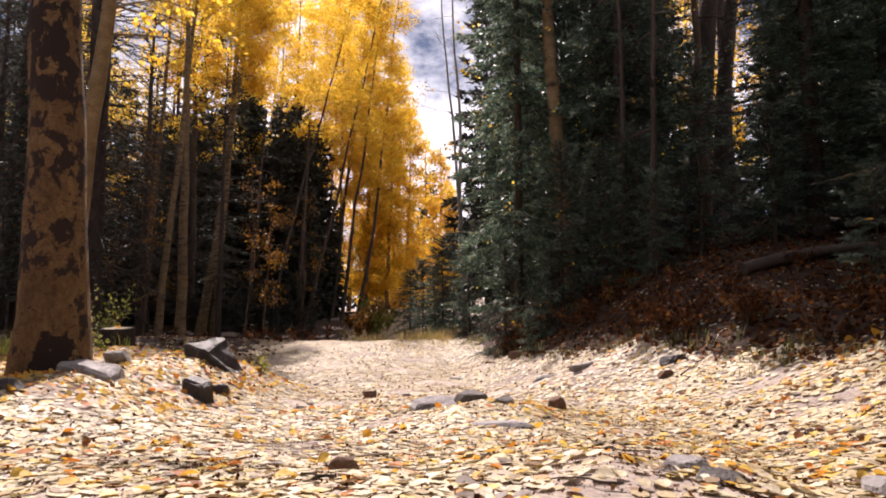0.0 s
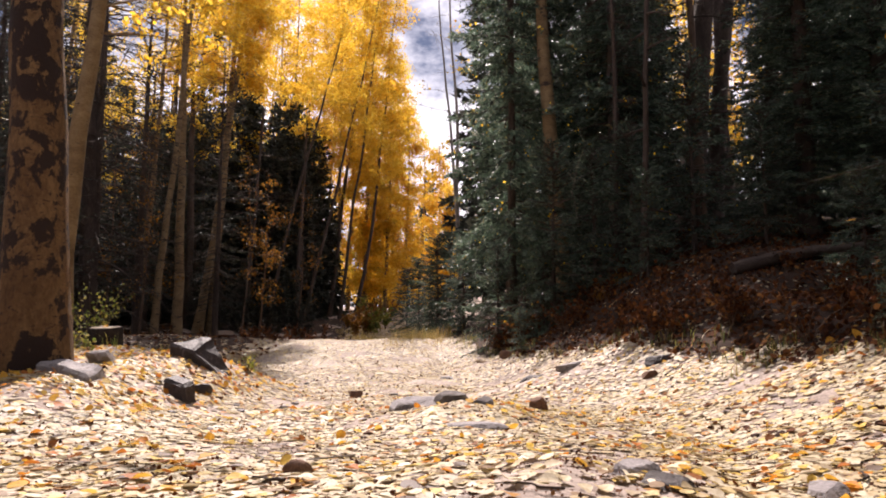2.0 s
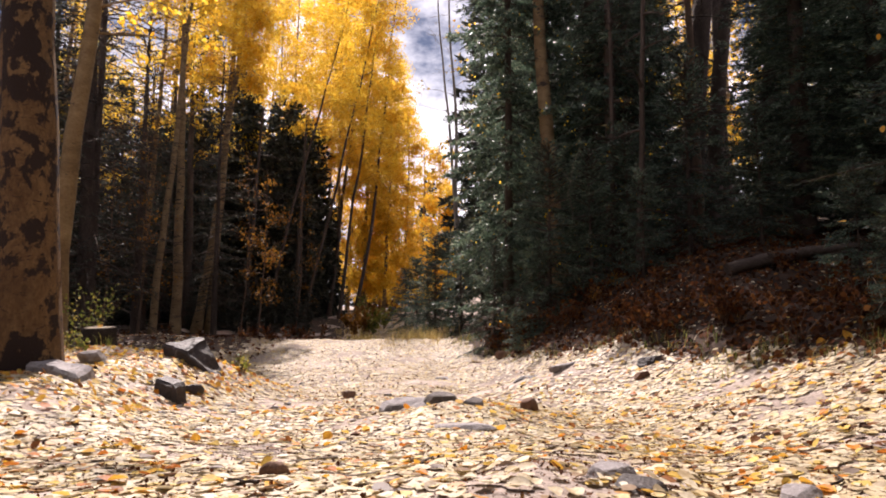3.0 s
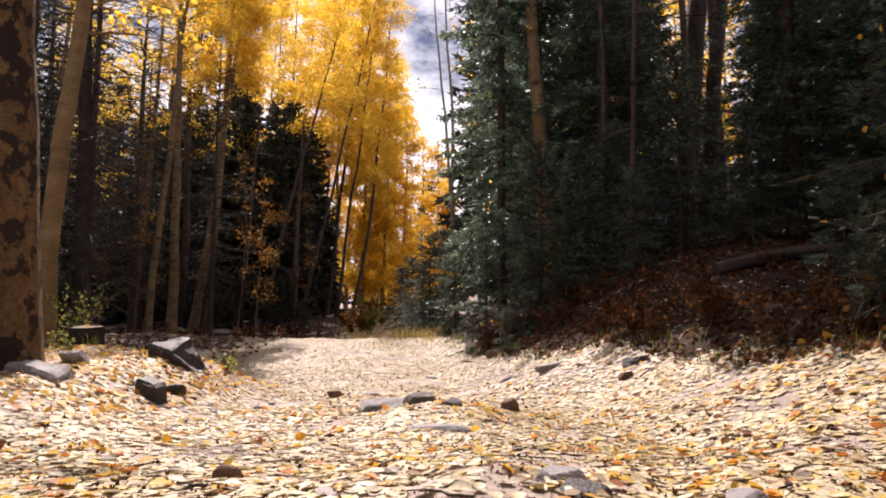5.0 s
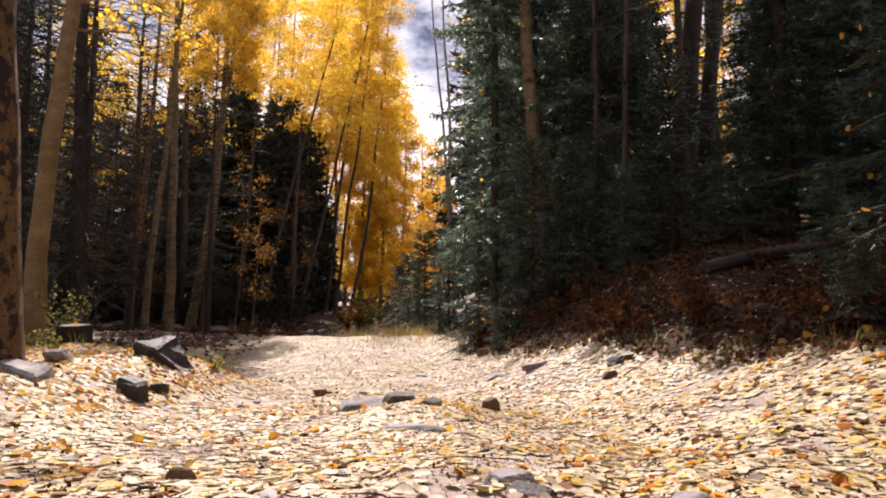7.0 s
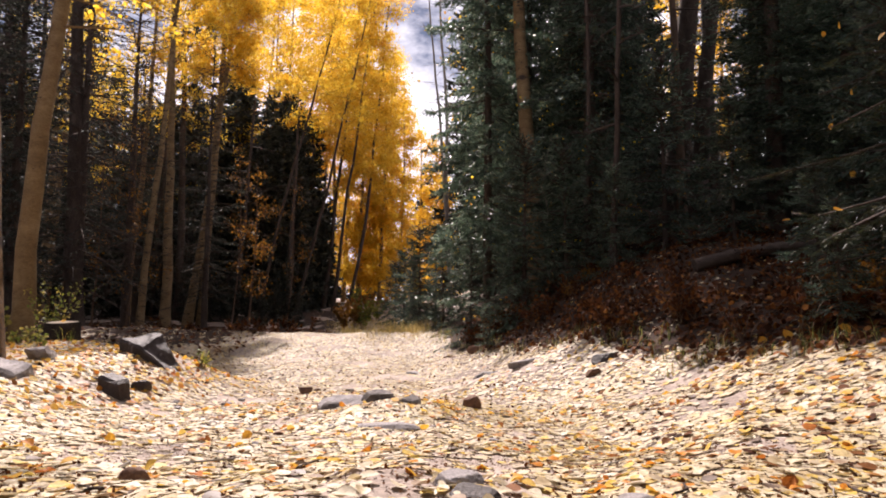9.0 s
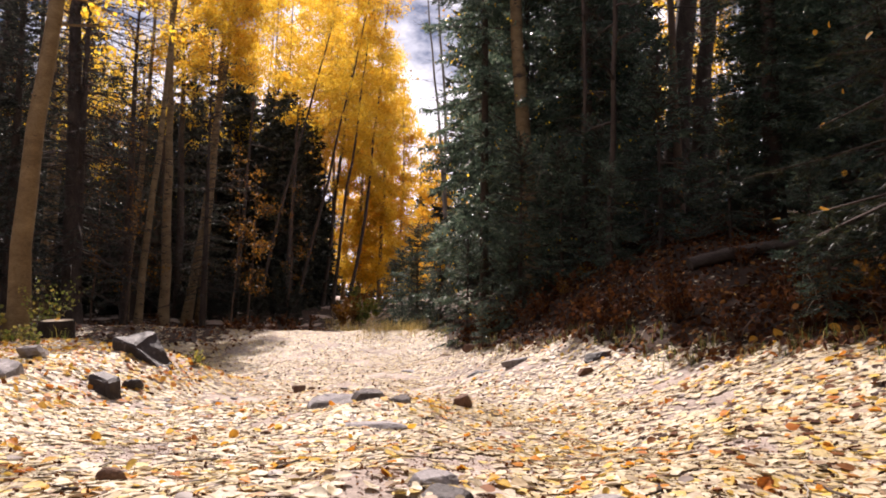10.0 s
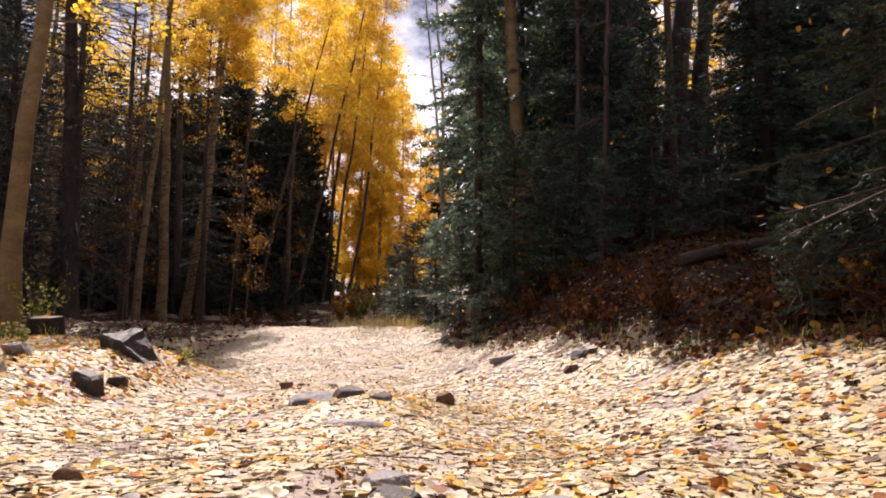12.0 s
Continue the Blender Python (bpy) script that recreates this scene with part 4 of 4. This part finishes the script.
block(-2.22, 4.15, 0.01, [(-0.20, -0.08), (0.24, -0.16), (0.22, 0.10), (-0.16, 0.14)], [(-0.19, -0.06, 0.07), (0.20, -0.14, -0.01), (0.17, 0.08, 0.03), (-0.14, 0.12, 0.10)], 0.12, stone_grey, 203, "flat grey slab at the foot of the old aspen", "rocks on the bank")
rock(-2.42, 4.95, (0.22, 0.18, 0.12), 60, 204, stone_grey, "small grey rock behind the slab", 0.3, (0, 0), 9, 0.6, group="rocks on the bank")
rock(-1.66, 4.92, (0.14, 0.12, 0.09), 80, 205, stone_dark, "small dark rock beside a larger one", 0.3, group="rocks on the bank")
rock(-3.45, 8.1, (0.42, 0.30, 0.18), 10, 206, stone_grey, "pale rock behind the stump", 0.2, group="rocks on the bank")
rock(-2.13, 3.25, (0.14, 0.12, 0.08), 10, 207, stone_dark, "small dark rock in the leaves", 0.3, group="rocks on the bank")
rock(0.05, 4.28, (0.40, 0.22, 0.12), 8, 208, stone_grey, "long low grey rock breaking through the road", 0.80, (0, 4), 5, 0.75, detail=4)
# dark pieces stand in for the shaded parts of the one long rock
rock(0.19, 4.22, (0.20, 0.14, 0.11), -8, 209, stone_ridge, "hump of a buried rock, darkened for its shaded side", 0.74, (6, 4), 6, 0.8, detail=4)
rock(0.36, 4.19, (0.17, 0.11, 0.085), 14, 223, stone_ridge, "tip of a buried rock, darkened for its shaded end", 0.78, (0, 8), 6, 0.8, detail=4)
rock(-0.10, 4.16, (0.12, 0.09, 0.07), 20, 224, stone_ridge, "small knob of a buried rock, darkened for its shade", 0.72, (0, 0), 6, 0.8)
rock(0.28, 3.45, (0.30, 0.14, 0.05), 5, 225, stone_grey, "flat grey rock level with the road", 0.86, (0, 0), 6, 0.7)
rock(0.77, 4.58, (0.125, 0.10, 0.085), 35, 210, stone_brown, "reddish brown pointed stone", 0.4, (0, -10), 7, 0.7)
rock(0.62, 1.77, (0.125, 0.11, 0.038), 20, 211, stone_grey, "smooth grey stone in the leaves", 0.2, (5, 0), 9, 0.6, detail=4)
rock(0.67, 1.63, (0.11, 0.07, 0.03), -15, 212, stone_dark, "dark flat stone with a pale top", 0.25, (8, 6), 9, 0.5, detail=4)
rock(1.05, 1.62, (0.12, 0.09, 0.035), 40, 213, stone_grey, "rounded grey stone among pale leaves", 0.25, (0, 0), 9, 0.6, detail=4)
rock(-0.28, 1.93, (0.075, 0.055, 0.034), 10, 214, stone_brown, "small brown pointed stone", 0.1, (0, 12), 6, 0.8, detail=4)
rock(1.98, 5.65, (0.24, 0.16, 0.08), 25, 215, stone_dark, "dark flat stone at the bank's foot", 0.5, (0, -12))
rock(1.78, 5.32, (0.10, 0.08, 0.06), 0, 216, stone_brown, "small brown stone at the bank", 0.2)
rock(1.42, 6.4, (0.52, 0.10, 0.07), 38, 217, stone_grey, "long narrow stone lying slantwise", 0.75, (0, -6))
rock(1.02, 6.45, (0.26, 0.12, 0.08), 10, 218, stone_dark, "dark low stone half buried", 0.75, (0, -8))
rock(-0.66, 6.0, (0.12, 0.10, 0.08), 0, 219, stone_brown, "small brown stone on the road", 0.25)
rock(0.2, 8.6, (0.34, 0.2, 0.10), 10, 220, stone_grey, "low grey stone on the road", 0.9)
rock(0.75, 9.6, (0.28, 0.18, 0.07), 0, 221, stone_brown, "low brown stone on the road", 0.9)
rock(1.05, 9.0, (0.26, 0.16, 0.09), 0, 222, stone_brown, "brown rock at the bank", 0.3)
rng = np.random.default_rng(301)
pebbles = [rock_mesh(310 + k, (stone_grey, stone_brown, stone_grey)[k % 3], 8, 0.6, 2) for k in range(6)]
for k in range(48):
    y = 2.6 + 7.0 * rng.uniform() ** 1.2
    x = rng.uniform(-0.55, 0.62) * (y + 0.6) + 0.35
    s = rng.uniform(0.018, 0.042) * (0.7 + 0.10 * y)
    ob = new("pebble", pebbles[k % 6])
    ob.matrix_basis = pose(x, y, float(land(x, y)) + 0.15 * s, 0, 0, rng.uniform(0, 360)) @ Matrix.Diagonal((s / 0.04, s / 0.04 * rng.uniform(0.6, 0.9), s / 0.04 * rng.uniform(0.4, 0.7), 1))
    tagged(ob, "small stone lying among the fallen leaves", "stone", "pebbles")


def tree_stump(x, y, r, h):
    rng = np.random.default_rng(5)
    ob = thing("tree_stump", pose(x, y, float(land(x, y))), "low sawn tree stump with dark bark and pale top", "stump")
    a = np.linspace(0, 2 * math.pi, 28, endpoint=False)
    wob = 1 + 0.06 * np.sin(3 * a + 1) + 0.04 * np.sin(7 * a) + 0.02 * rng.normal(size=28)
    sh = Shape()
    levels = [(-0.1, 1.35), (0.0, 1.2), (0.05, 1.05), (h * 0.6, 1.0), (h - 0.01, 1.0), (h, 0.96), (h - 0.004, 0.90)]
    pts = np.concatenate([np.column_stack([np.cos(a) * r * k * wob, np.sin(a) * r * k * wob, np.full(28, z) + (0.012 * np.sin(a) if z > 0.5 * h else 0)]) for z, k in levels])
    i, j = np.meshgrid(np.arange(len(levels) - 1), np.arange(28), indexing="ij")
    n = (j + 1) % 28
    sh.add(pts, np.stack([i * 28 + j, i * 28 + n, (i + 1) * 28 + n, (i + 1) * 28 + j], -1).reshape(-1, 4))
    part("bark", sh.mesh("stump_bark", bark_stump), ob, "dark cracked bark")
    sh = Shape()
    top = np.concatenate([[[0, 0, h - 0.002]], np.column_stack([np.cos(a) * r * 0.92 * wob, np.sin(a) * r * 0.92 * wob, np.full(28, h - 0.003) + 0.012 * np.sin(a) + 0.002 * rng.normal(size=28)])])
    j = np.arange(28)
    sh.add(top, np.column_stack([0 * j, 1 + j, 1 + (j + 1) % 28]))
    part("cut_top", sh.mesh("stump_top", cut_wood), ob, "pale weathered cut wood")


tree_stump(-3.36, 6.80, 0.165, 0.225)


def fallen_log(a, b, r, label, seed):
    rng = np.random.default_rng(seed)
    ob = thing("fallen_log", pose(0, 0, 0), label, "log")
    s = np.linspace(0, 1, 14)
    p = np.array(a) + (np.array(b) - np.array(a)) * s[:, None] + np.column_stack([0 * s, 0 * s, 0.05 * np.sin(s * 4)])
    sh = Shape()
    tube(sh, p, r * (1 - 0.35 * s), 14, 0.09, rng)
    part("stem", sh.mesh("log_stem", log_wood, True), ob)
    for k in range(5):
        sh = Shape()
        at = p[3 + 2 * k]
        d = unit(rng.normal(size=3) + [0, -0.5, 0.8])
        q = np.linspace(0, 1, 4)
        tube(sh, at + d * (rng.uniform(0.06, 0.2) * q)[:, None], 0.014 * (1.2 - q), 5)
        part("branch_stub", sh.mesh("log_stub", log_wood), ob, "short broken branch stub")


fallen_log((3.40, 7.4, float(land(3.40, 7.4)) + 0.06), (5.3, 7.5, float(land(5.3, 7.5)) + 0.10), 0.075, "grey weathered log lying across the leafy bank", 6)


# ---------------------------------------------------------------- undergrowth
def tufts(name, label, places, mat, blades, height, width, seed, spread=0.06, category="grass"):
    rng = np.random.default_rng(seed)
    sh = Shape()
    for x, y, k in places:
        n = int(blades * k)
        bx, by = x + rng.normal(size=n) * spread * k, y + rng.normal(size=n) * spread * k
        bz = land(bx, by) - 0.01
        a, h = rng.uniform(0, 6.28, n), height * k * rng.uniform(0.4, 1.2, n)
        lean = h * rng.uniform(0.1, 0.8, n)
        side = np.column_stack([-np.sin(a), np.cos(a), 0 * a]) * width
        p0 = np.column_stack([bx, by, bz])
        p1 = p0 + np.column_stack([np.cos(a) * lean * 0.35, np.sin(a) * lean * 0.35, h * 0.62])
        p2 = p0 + np.column_stack([np.cos(a) * lean, np.sin(a) * lean, h * 0.9])
        pts = np.stack([p0 - side, p0 + side, p1 + side * 0.8, p1 - side * 0.8, p2], 1)
        base = (np.arange(n) * 5)[:, None]
        sh.add(pts, base + np.array([[0, 1, 2, 3]]))
        sh.f.append(sh.f[-1][:, [3, 2, 2]] * 0 + (base + np.array([[3, 2, 4]])) + (sh.n - len(pts) * 5))
    return tagged(new(name, sh.mesh(name, mat)), label, category, "", "stuff")


rng = np.random.default_rng(401)
edge = []
for k in range(110):
    y = rng.uniform(3.2, 12.5)
    edge.append((float(bank_edge(y)) + rng.normal() * 0.12 + 0.05, y, rng.uniform(0.3, 1.0)))
tufts("dry_grass", "dry yellow-green grass along the bank's edge", edge, grass_blade, 18, 0.17, 0.003, 402)
tufts("dry_grass", "pale dry grass beside the road on the crest", [(-0.25 + rng.normal() * 0.35, 13.6 + rng.normal() * 0.6, rng.uniform(0.3, 1.3)) for _ in range(40)], dry_blade, 20, 0.26, 0.004, 403, 0.14)
tufts("dry_grass", "tall dry yellow grass where the road dips behind the crest", [(0.4 - 0.135 * d + rng.normal() * 0.012 * d, d, rng.uniform(0.3, 1.1)) for d in rng.uniform(17, 27, 40)], dry_blade, 22, 0.45, 0.007, 405, 0.2)
tufts("green_grass", "green grass beside the old aspen", [(-4.1 + rng.normal() * 0.4, 5.4 + rng.normal() * 0.5, rng.uniform(0.5, 1.2)) for _ in range(26)] + [(-3.6 + rng.normal() * 0.9, 7.4 + rng.normal() * 0.5, rng.uniform(0.3, 0.8)) for _ in range(30)],
      green_leaf, 30, 0.22, 0.003, 404)


def shrub(name, x, y, h, stems, leaves, leaf_size, leaf, label, seed, spread=0.5):
    rng = np.random.default_rng(seed)
    ob = thing(name, pose(x, y, float(land(x, y))), label, "shrub", "low shrubs")
    sh, pos = Shape(), []
    for k in range(stems):
        a, q = rng.uniform(0, 6.28), np.linspace(0, 1, 6)
        ln = h * rng.uniform(0.6, 1.1)
        out = spread * rng.uniform(0.2, 1.0) * ln
        p = np.column_stack([np.cos(a) * out * q ** 1.3, np.sin(a) * out * q ** 1.3, ln * q * (1 - 0.12 * q)]) + np.cumsum(rng.normal(size=(6, 3)) * 0.012, axis=0)
        p[0, 2] = -0.02
        tube(sh, p, 0.004 * (1.3 - q), 4, cap=False)
        f = rng.uniform(0.25, 1.0, leaves)
        pos.append(np.column_stack([np.interp(f, q, p[:, c]) for c in range(3)]) + rng.normal(size=(leaves, 3)) * 0.025)
    part("stem", sh.mesh(name + "_stems", bark_red), ob)
    pos = np.concatenate(pos)
    n = len(pos)
    sh = Shape()
    scatter(sh, pos, unit(rng.normal(size=(n, 3)) + [0, 0, 0.8]), rng.uniform(0, 6.28, n), leaf_size * rng.uniform(0.6, 1.3, n), LEAF, LEAF_FACES)
    part("foliage", sh.mesh(name + "_foliage", leaf), ob)
    return ob


shrub("shrub", -3.70, 7.15, 0.78, 15, 20, 0.030, green_leaf, "small shrub with yellow-green leaves behind the stump", 411, 0.7)
shrub("shrub", -4.5, 7.4, 0.5, 8, 14, 0.05, green_leaf, "small yellow-green shrub by the pale aspen", 412, 0.7)
shrub("shrub", -1.75, 6.35, 0.16, 7, 9, 0.03, green_leaf, "little green plant beside the dark rock", 413, 0.8)
rng = np.random.default_rng(417)
for k in range(12):
    d = rng.uniform(20, 34)
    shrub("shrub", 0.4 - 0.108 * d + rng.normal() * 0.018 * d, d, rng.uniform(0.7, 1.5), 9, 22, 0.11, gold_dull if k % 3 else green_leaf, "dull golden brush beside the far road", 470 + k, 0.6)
# brown brush added to darken the wood's foot, where only shade lies
rng = np.random.default_rng(416)
for k in range(16):
    d = rng.uniform(17, 25)
    shrub("shrub", -rng.uniform(0.14, 0.42) * d, d, rng.uniform(0.3, 0.7), 8, 16, 0.055, litter_brown, "brush added to darken the shaded foot of the wood", 490 + k, 0.6)
rng = np.random.default_rng(415)
for k in range(14):
    shrub("seedling", rng.uniform(-4.3, -2.5), rng.uniform(6.0, 7.9), rng.uniform(0.08, 0.2), 5, 7, 0.032, green_leaf, "little yellow-green seedling on the leafy bank", 460 + k, 0.9)
# bank brush and leaves, in the brown darkened for the bank's shade
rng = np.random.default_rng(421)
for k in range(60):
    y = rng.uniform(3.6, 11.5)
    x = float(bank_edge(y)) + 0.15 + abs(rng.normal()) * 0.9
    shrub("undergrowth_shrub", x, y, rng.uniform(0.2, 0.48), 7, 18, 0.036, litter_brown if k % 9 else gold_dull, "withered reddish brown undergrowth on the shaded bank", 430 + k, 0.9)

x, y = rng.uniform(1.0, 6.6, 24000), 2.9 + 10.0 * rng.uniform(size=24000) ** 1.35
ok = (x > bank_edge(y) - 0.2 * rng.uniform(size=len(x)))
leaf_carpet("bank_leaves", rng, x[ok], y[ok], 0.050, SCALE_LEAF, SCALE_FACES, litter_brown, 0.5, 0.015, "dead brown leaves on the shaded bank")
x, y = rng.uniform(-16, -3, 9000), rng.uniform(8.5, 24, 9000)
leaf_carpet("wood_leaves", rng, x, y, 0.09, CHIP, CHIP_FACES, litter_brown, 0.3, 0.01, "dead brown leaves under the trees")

# upright orange leaves that catch the light
sh = Shape()
pts = np.array([(2.80, 4.28, 0.04), (2.70, 4.4, 0.03), (-0.37, 3.28, 0.02), (-0.95, 3.1, 0.02), (2.95, 3.9, 0.04), (-3.33, 6.76, 0.225)])
pts[:, 2] += land(pts[:, 0], pts[:, 1])
scatter(sh, pts, unit(np.array([(0.2, -1, 0.6), (-0.3, -1, 0.5), (0, -1, 0.7), (0.4, -1, 0.4), (0, -1, 0.8), (0, -0.6, 1)])), np.array([0.3, 1.5, 2.2, 0.8, 4.0, 1.0]), np.array([0.08, 0.06, 0.055, 0.05, 0.07, 0.06]), LEAF, LEAF_FACES, np.full(6, 3.0))
tagged(part("orange_leaves", sh.mesh("bright_leaves", orange_leaf), ground, "bright orange leaves standing upright"), kind="stuff")

# yellow leaves caught in the near boughs
sh = Shape()
n = 22
rng = np.random.default_rng(431)
a = rng.uniform(math.pi * 0.6, math.pi * 1.45, n)
hgt = rng.uniform(0.5, 2.2, n)
rad = 1.75 * (1 - hgt / 5.6) ** 0.7 * rng.uniform(0.75, 1.0, n)
pts = np.column_stack([np.cos(a) * rad, np.sin(a) * rad, hgt])
for k in range(n):
    sh = Shape()
    scatter(sh, pts[k:k + 1], unit(rng.normal(size=(1, 3)) + [0, -1, 0]), rng.uniform(0, 6.28, 1), rng.uniform(0.035, 0.055, 1), LEAF, LEAF_FACES, np.full(1, 2.0))
    part("caught_leaf", sh.mesh("caught_leaf", orange_leaf), side_spruce, "yellow aspen leaf caught in the needles" if k == 0 else "")

# golden leaves that have drifted into the roadside spruces
rng = np.random.default_rng(433)
n = 150
x, y = rng.uniform(0.5, 6.0, n), rng.uniform(8.6, 11.2, n)
z = land(x, y) + 0.4 + 5.0 * rng.uniform(size=n) ** 1.3
x = x - 0.25 * (x - 1.2) * rng.uniform(size=n)
sh = Shape()
knot = np.repeat(np.arange(n), rng.integers(1, 5, n))
pos = np.column_stack([x, y, z])[knot] + rng.normal(size=(len(knot), 3)) * 0.05
scatter(sh, pos, unit(rng.normal(size=(len(knot), 3)) + [0, -0.6, 0.3]), rng.uniform(0, 6.28, len(knot)), rng.uniform(0.022, 0.038, len(knot)), LEAF, LEAF_FACES)
tagged(new("drifted_leaves", sh.mesh("drifted_leaves", gold)), "golden aspen leaves caught in the dark spruce boughs", "leaves", "", "stuff")


def lichened_twig(a, b, seed, sprigs, label):
    """A crooked pale twig with short side sprigs and lichen tufts."""
    rng = np.random.default_rng(seed)
    ob = thing("dead_branch", pose(*a), label, "branch", "dead branches")
    q = np.linspace(0, 1, 9)
    way = np.array(b) - np.array(a)
    ln = float(np.linalg.norm(way))
    p = way * q[:, None] + np.cumsum(rng.normal(size=(9, 3)) * 0.07 * ln, axis=0) * (q > 0)[:, None]
    sh = Shape()
    tube(sh, p, 0.0038 * ln ** 0.5 * (1.3 - q), 6)
    for k in range(sprigs):
        j = rng.integers(1, 9)
        d = unit(rng.normal(size=3) + 0.8 * unit(way))
        r = np.linspace(0, 1, 4)
        tube(sh, p[j] + d * (ln * rng.uniform(0.12, 0.3) * r)[:, None] + np.column_stack([0 * r, 0 * r, -0.05 * ln * r ** 2]), 0.0022 * ln ** 0.5 * (1.3 - r), 4)
    part("twig", sh.mesh("pale_twig", twig_pale), ob)
    n = 9 * sprigs
    at = p[rng.integers(2, 9, n)] + rng.normal(size=(n, 3)) * 0.03 * ln
    sh = Shape()
    scatter(sh, at, unit(rng.normal(size=(n, 3))), rng.uniform(0, 6.28, n), 0.018 * ln ** 0.5 * rng.uniform(0.5, 1.3, n), CHIP * [0.5, 1, 3], CHIP_FACES)
    tagged(part("lichen", sh.mesh("lichen", lichen), ob, "grey-green lichen tufts"), kind="stuff")


lichened_twig((2.05, 10.2, 1.75), (1.52, 8.9, 2.85), 451, 5, "crooked pale dead branch beside the aspen among spruces")
lichened_twig((3.3, 3.3, 1.36), (2.52, 2.75, 1.06), 452, 4, "lichened twig of the near spruce over the bank")

# fallen twigs on the road
rng = np.random.default_rng(441)
for k in range(40):
    y = 1.5 + 6.5 * rng.uniform() ** 1.3
    x = rng.uniform(-0.6, 0.65) * (y + 0.5) + 0.35
    a, ln, q = rng.uniform(0, 6.28), rng.uniform(0.08, 0.3), np.linspace(-0.5, 0.5, 6)
    px, py = x + np.cos(a) * ln * q + 0.01 * rng.normal(size=6), y + np.sin(a) * ln * q + 0.01 * rng.normal(size=6)
    sh = Shape()
    tube(sh, np.column_stack([px, py, land(px, py) + 0.015]), np.linspace(1.2, 0.5, 6) * rng.uniform(0.002, 0.005), 5)
    tagged(new("twig", sh.mesh("twig", twig_grey if k % 2 else bark_dark)), "thin dry twig lying on the fallen leaves", "twig", "twigs")

# ---------------------------------------------------------------- single leaves nearest the camera's way
rng = np.random.default_rng(12)
singles = []
for k in range(8):
    sh = Shape()
    scatter(sh, np.zeros((1, 3)), np.array([[0, 0, 1.0]]), np.zeros(1), np.array([0.043 * rng.uniform(0.8, 1.2)]), LEAF * [1, rng.uniform(0.9, 1.2), 1], LEAF_FACES, np.array([rng.uniform(-1, 4)]))
    singles.append(sh.mesh("leaf", litter_part))
nn = slope(near_x, near_y)
for k in range(len(near_x)):
    n = Vector(unit(nn[k] + 0.16 * rng.normal(size=3)))
    ob = new("leaf", singles[k % 8])
    ob.parent = ground
    ob.matrix_basis = Matrix.Translation((near_x[k], near_y[k], float(land(near_x[k], near_y[k])) + rng.uniform(0.005, 0.016))) @ n.to_track_quat("Z", "Y").to_matrix().to_4x4() @ pose(0, 0, 0, 0, 0, rng.uniform(0, 360))

# dry stems that arch over at the bank's edge
for k, (x, y, h, reach) in enumerate([(2.92, 4.2, 0.26, 0.14), (2.98, 4.25, 0.17, 0.16), (3.2, 4.5, 0.30, -0.1), (2.3, 5.6, 0.16, 0.1)]):
    q = np.linspace(0, 1, 12)
    sh = Shape()
    tube(sh, np.column_stack([x + reach * (1 - np.cos(q * math.pi)) / 2 * 1.2, np.full(12, y) - 0.03 * q, float(land(x, y)) - 0.02 + h * np.sin(q * math.pi * 0.72)]), 0.004 * (1.25 - q), 5)
    tagged(new("dry_stem", sh.mesh("dry_stem", cut_wood)), "pale dry stem arching over at the bank's edge", "plant", "dry stems")
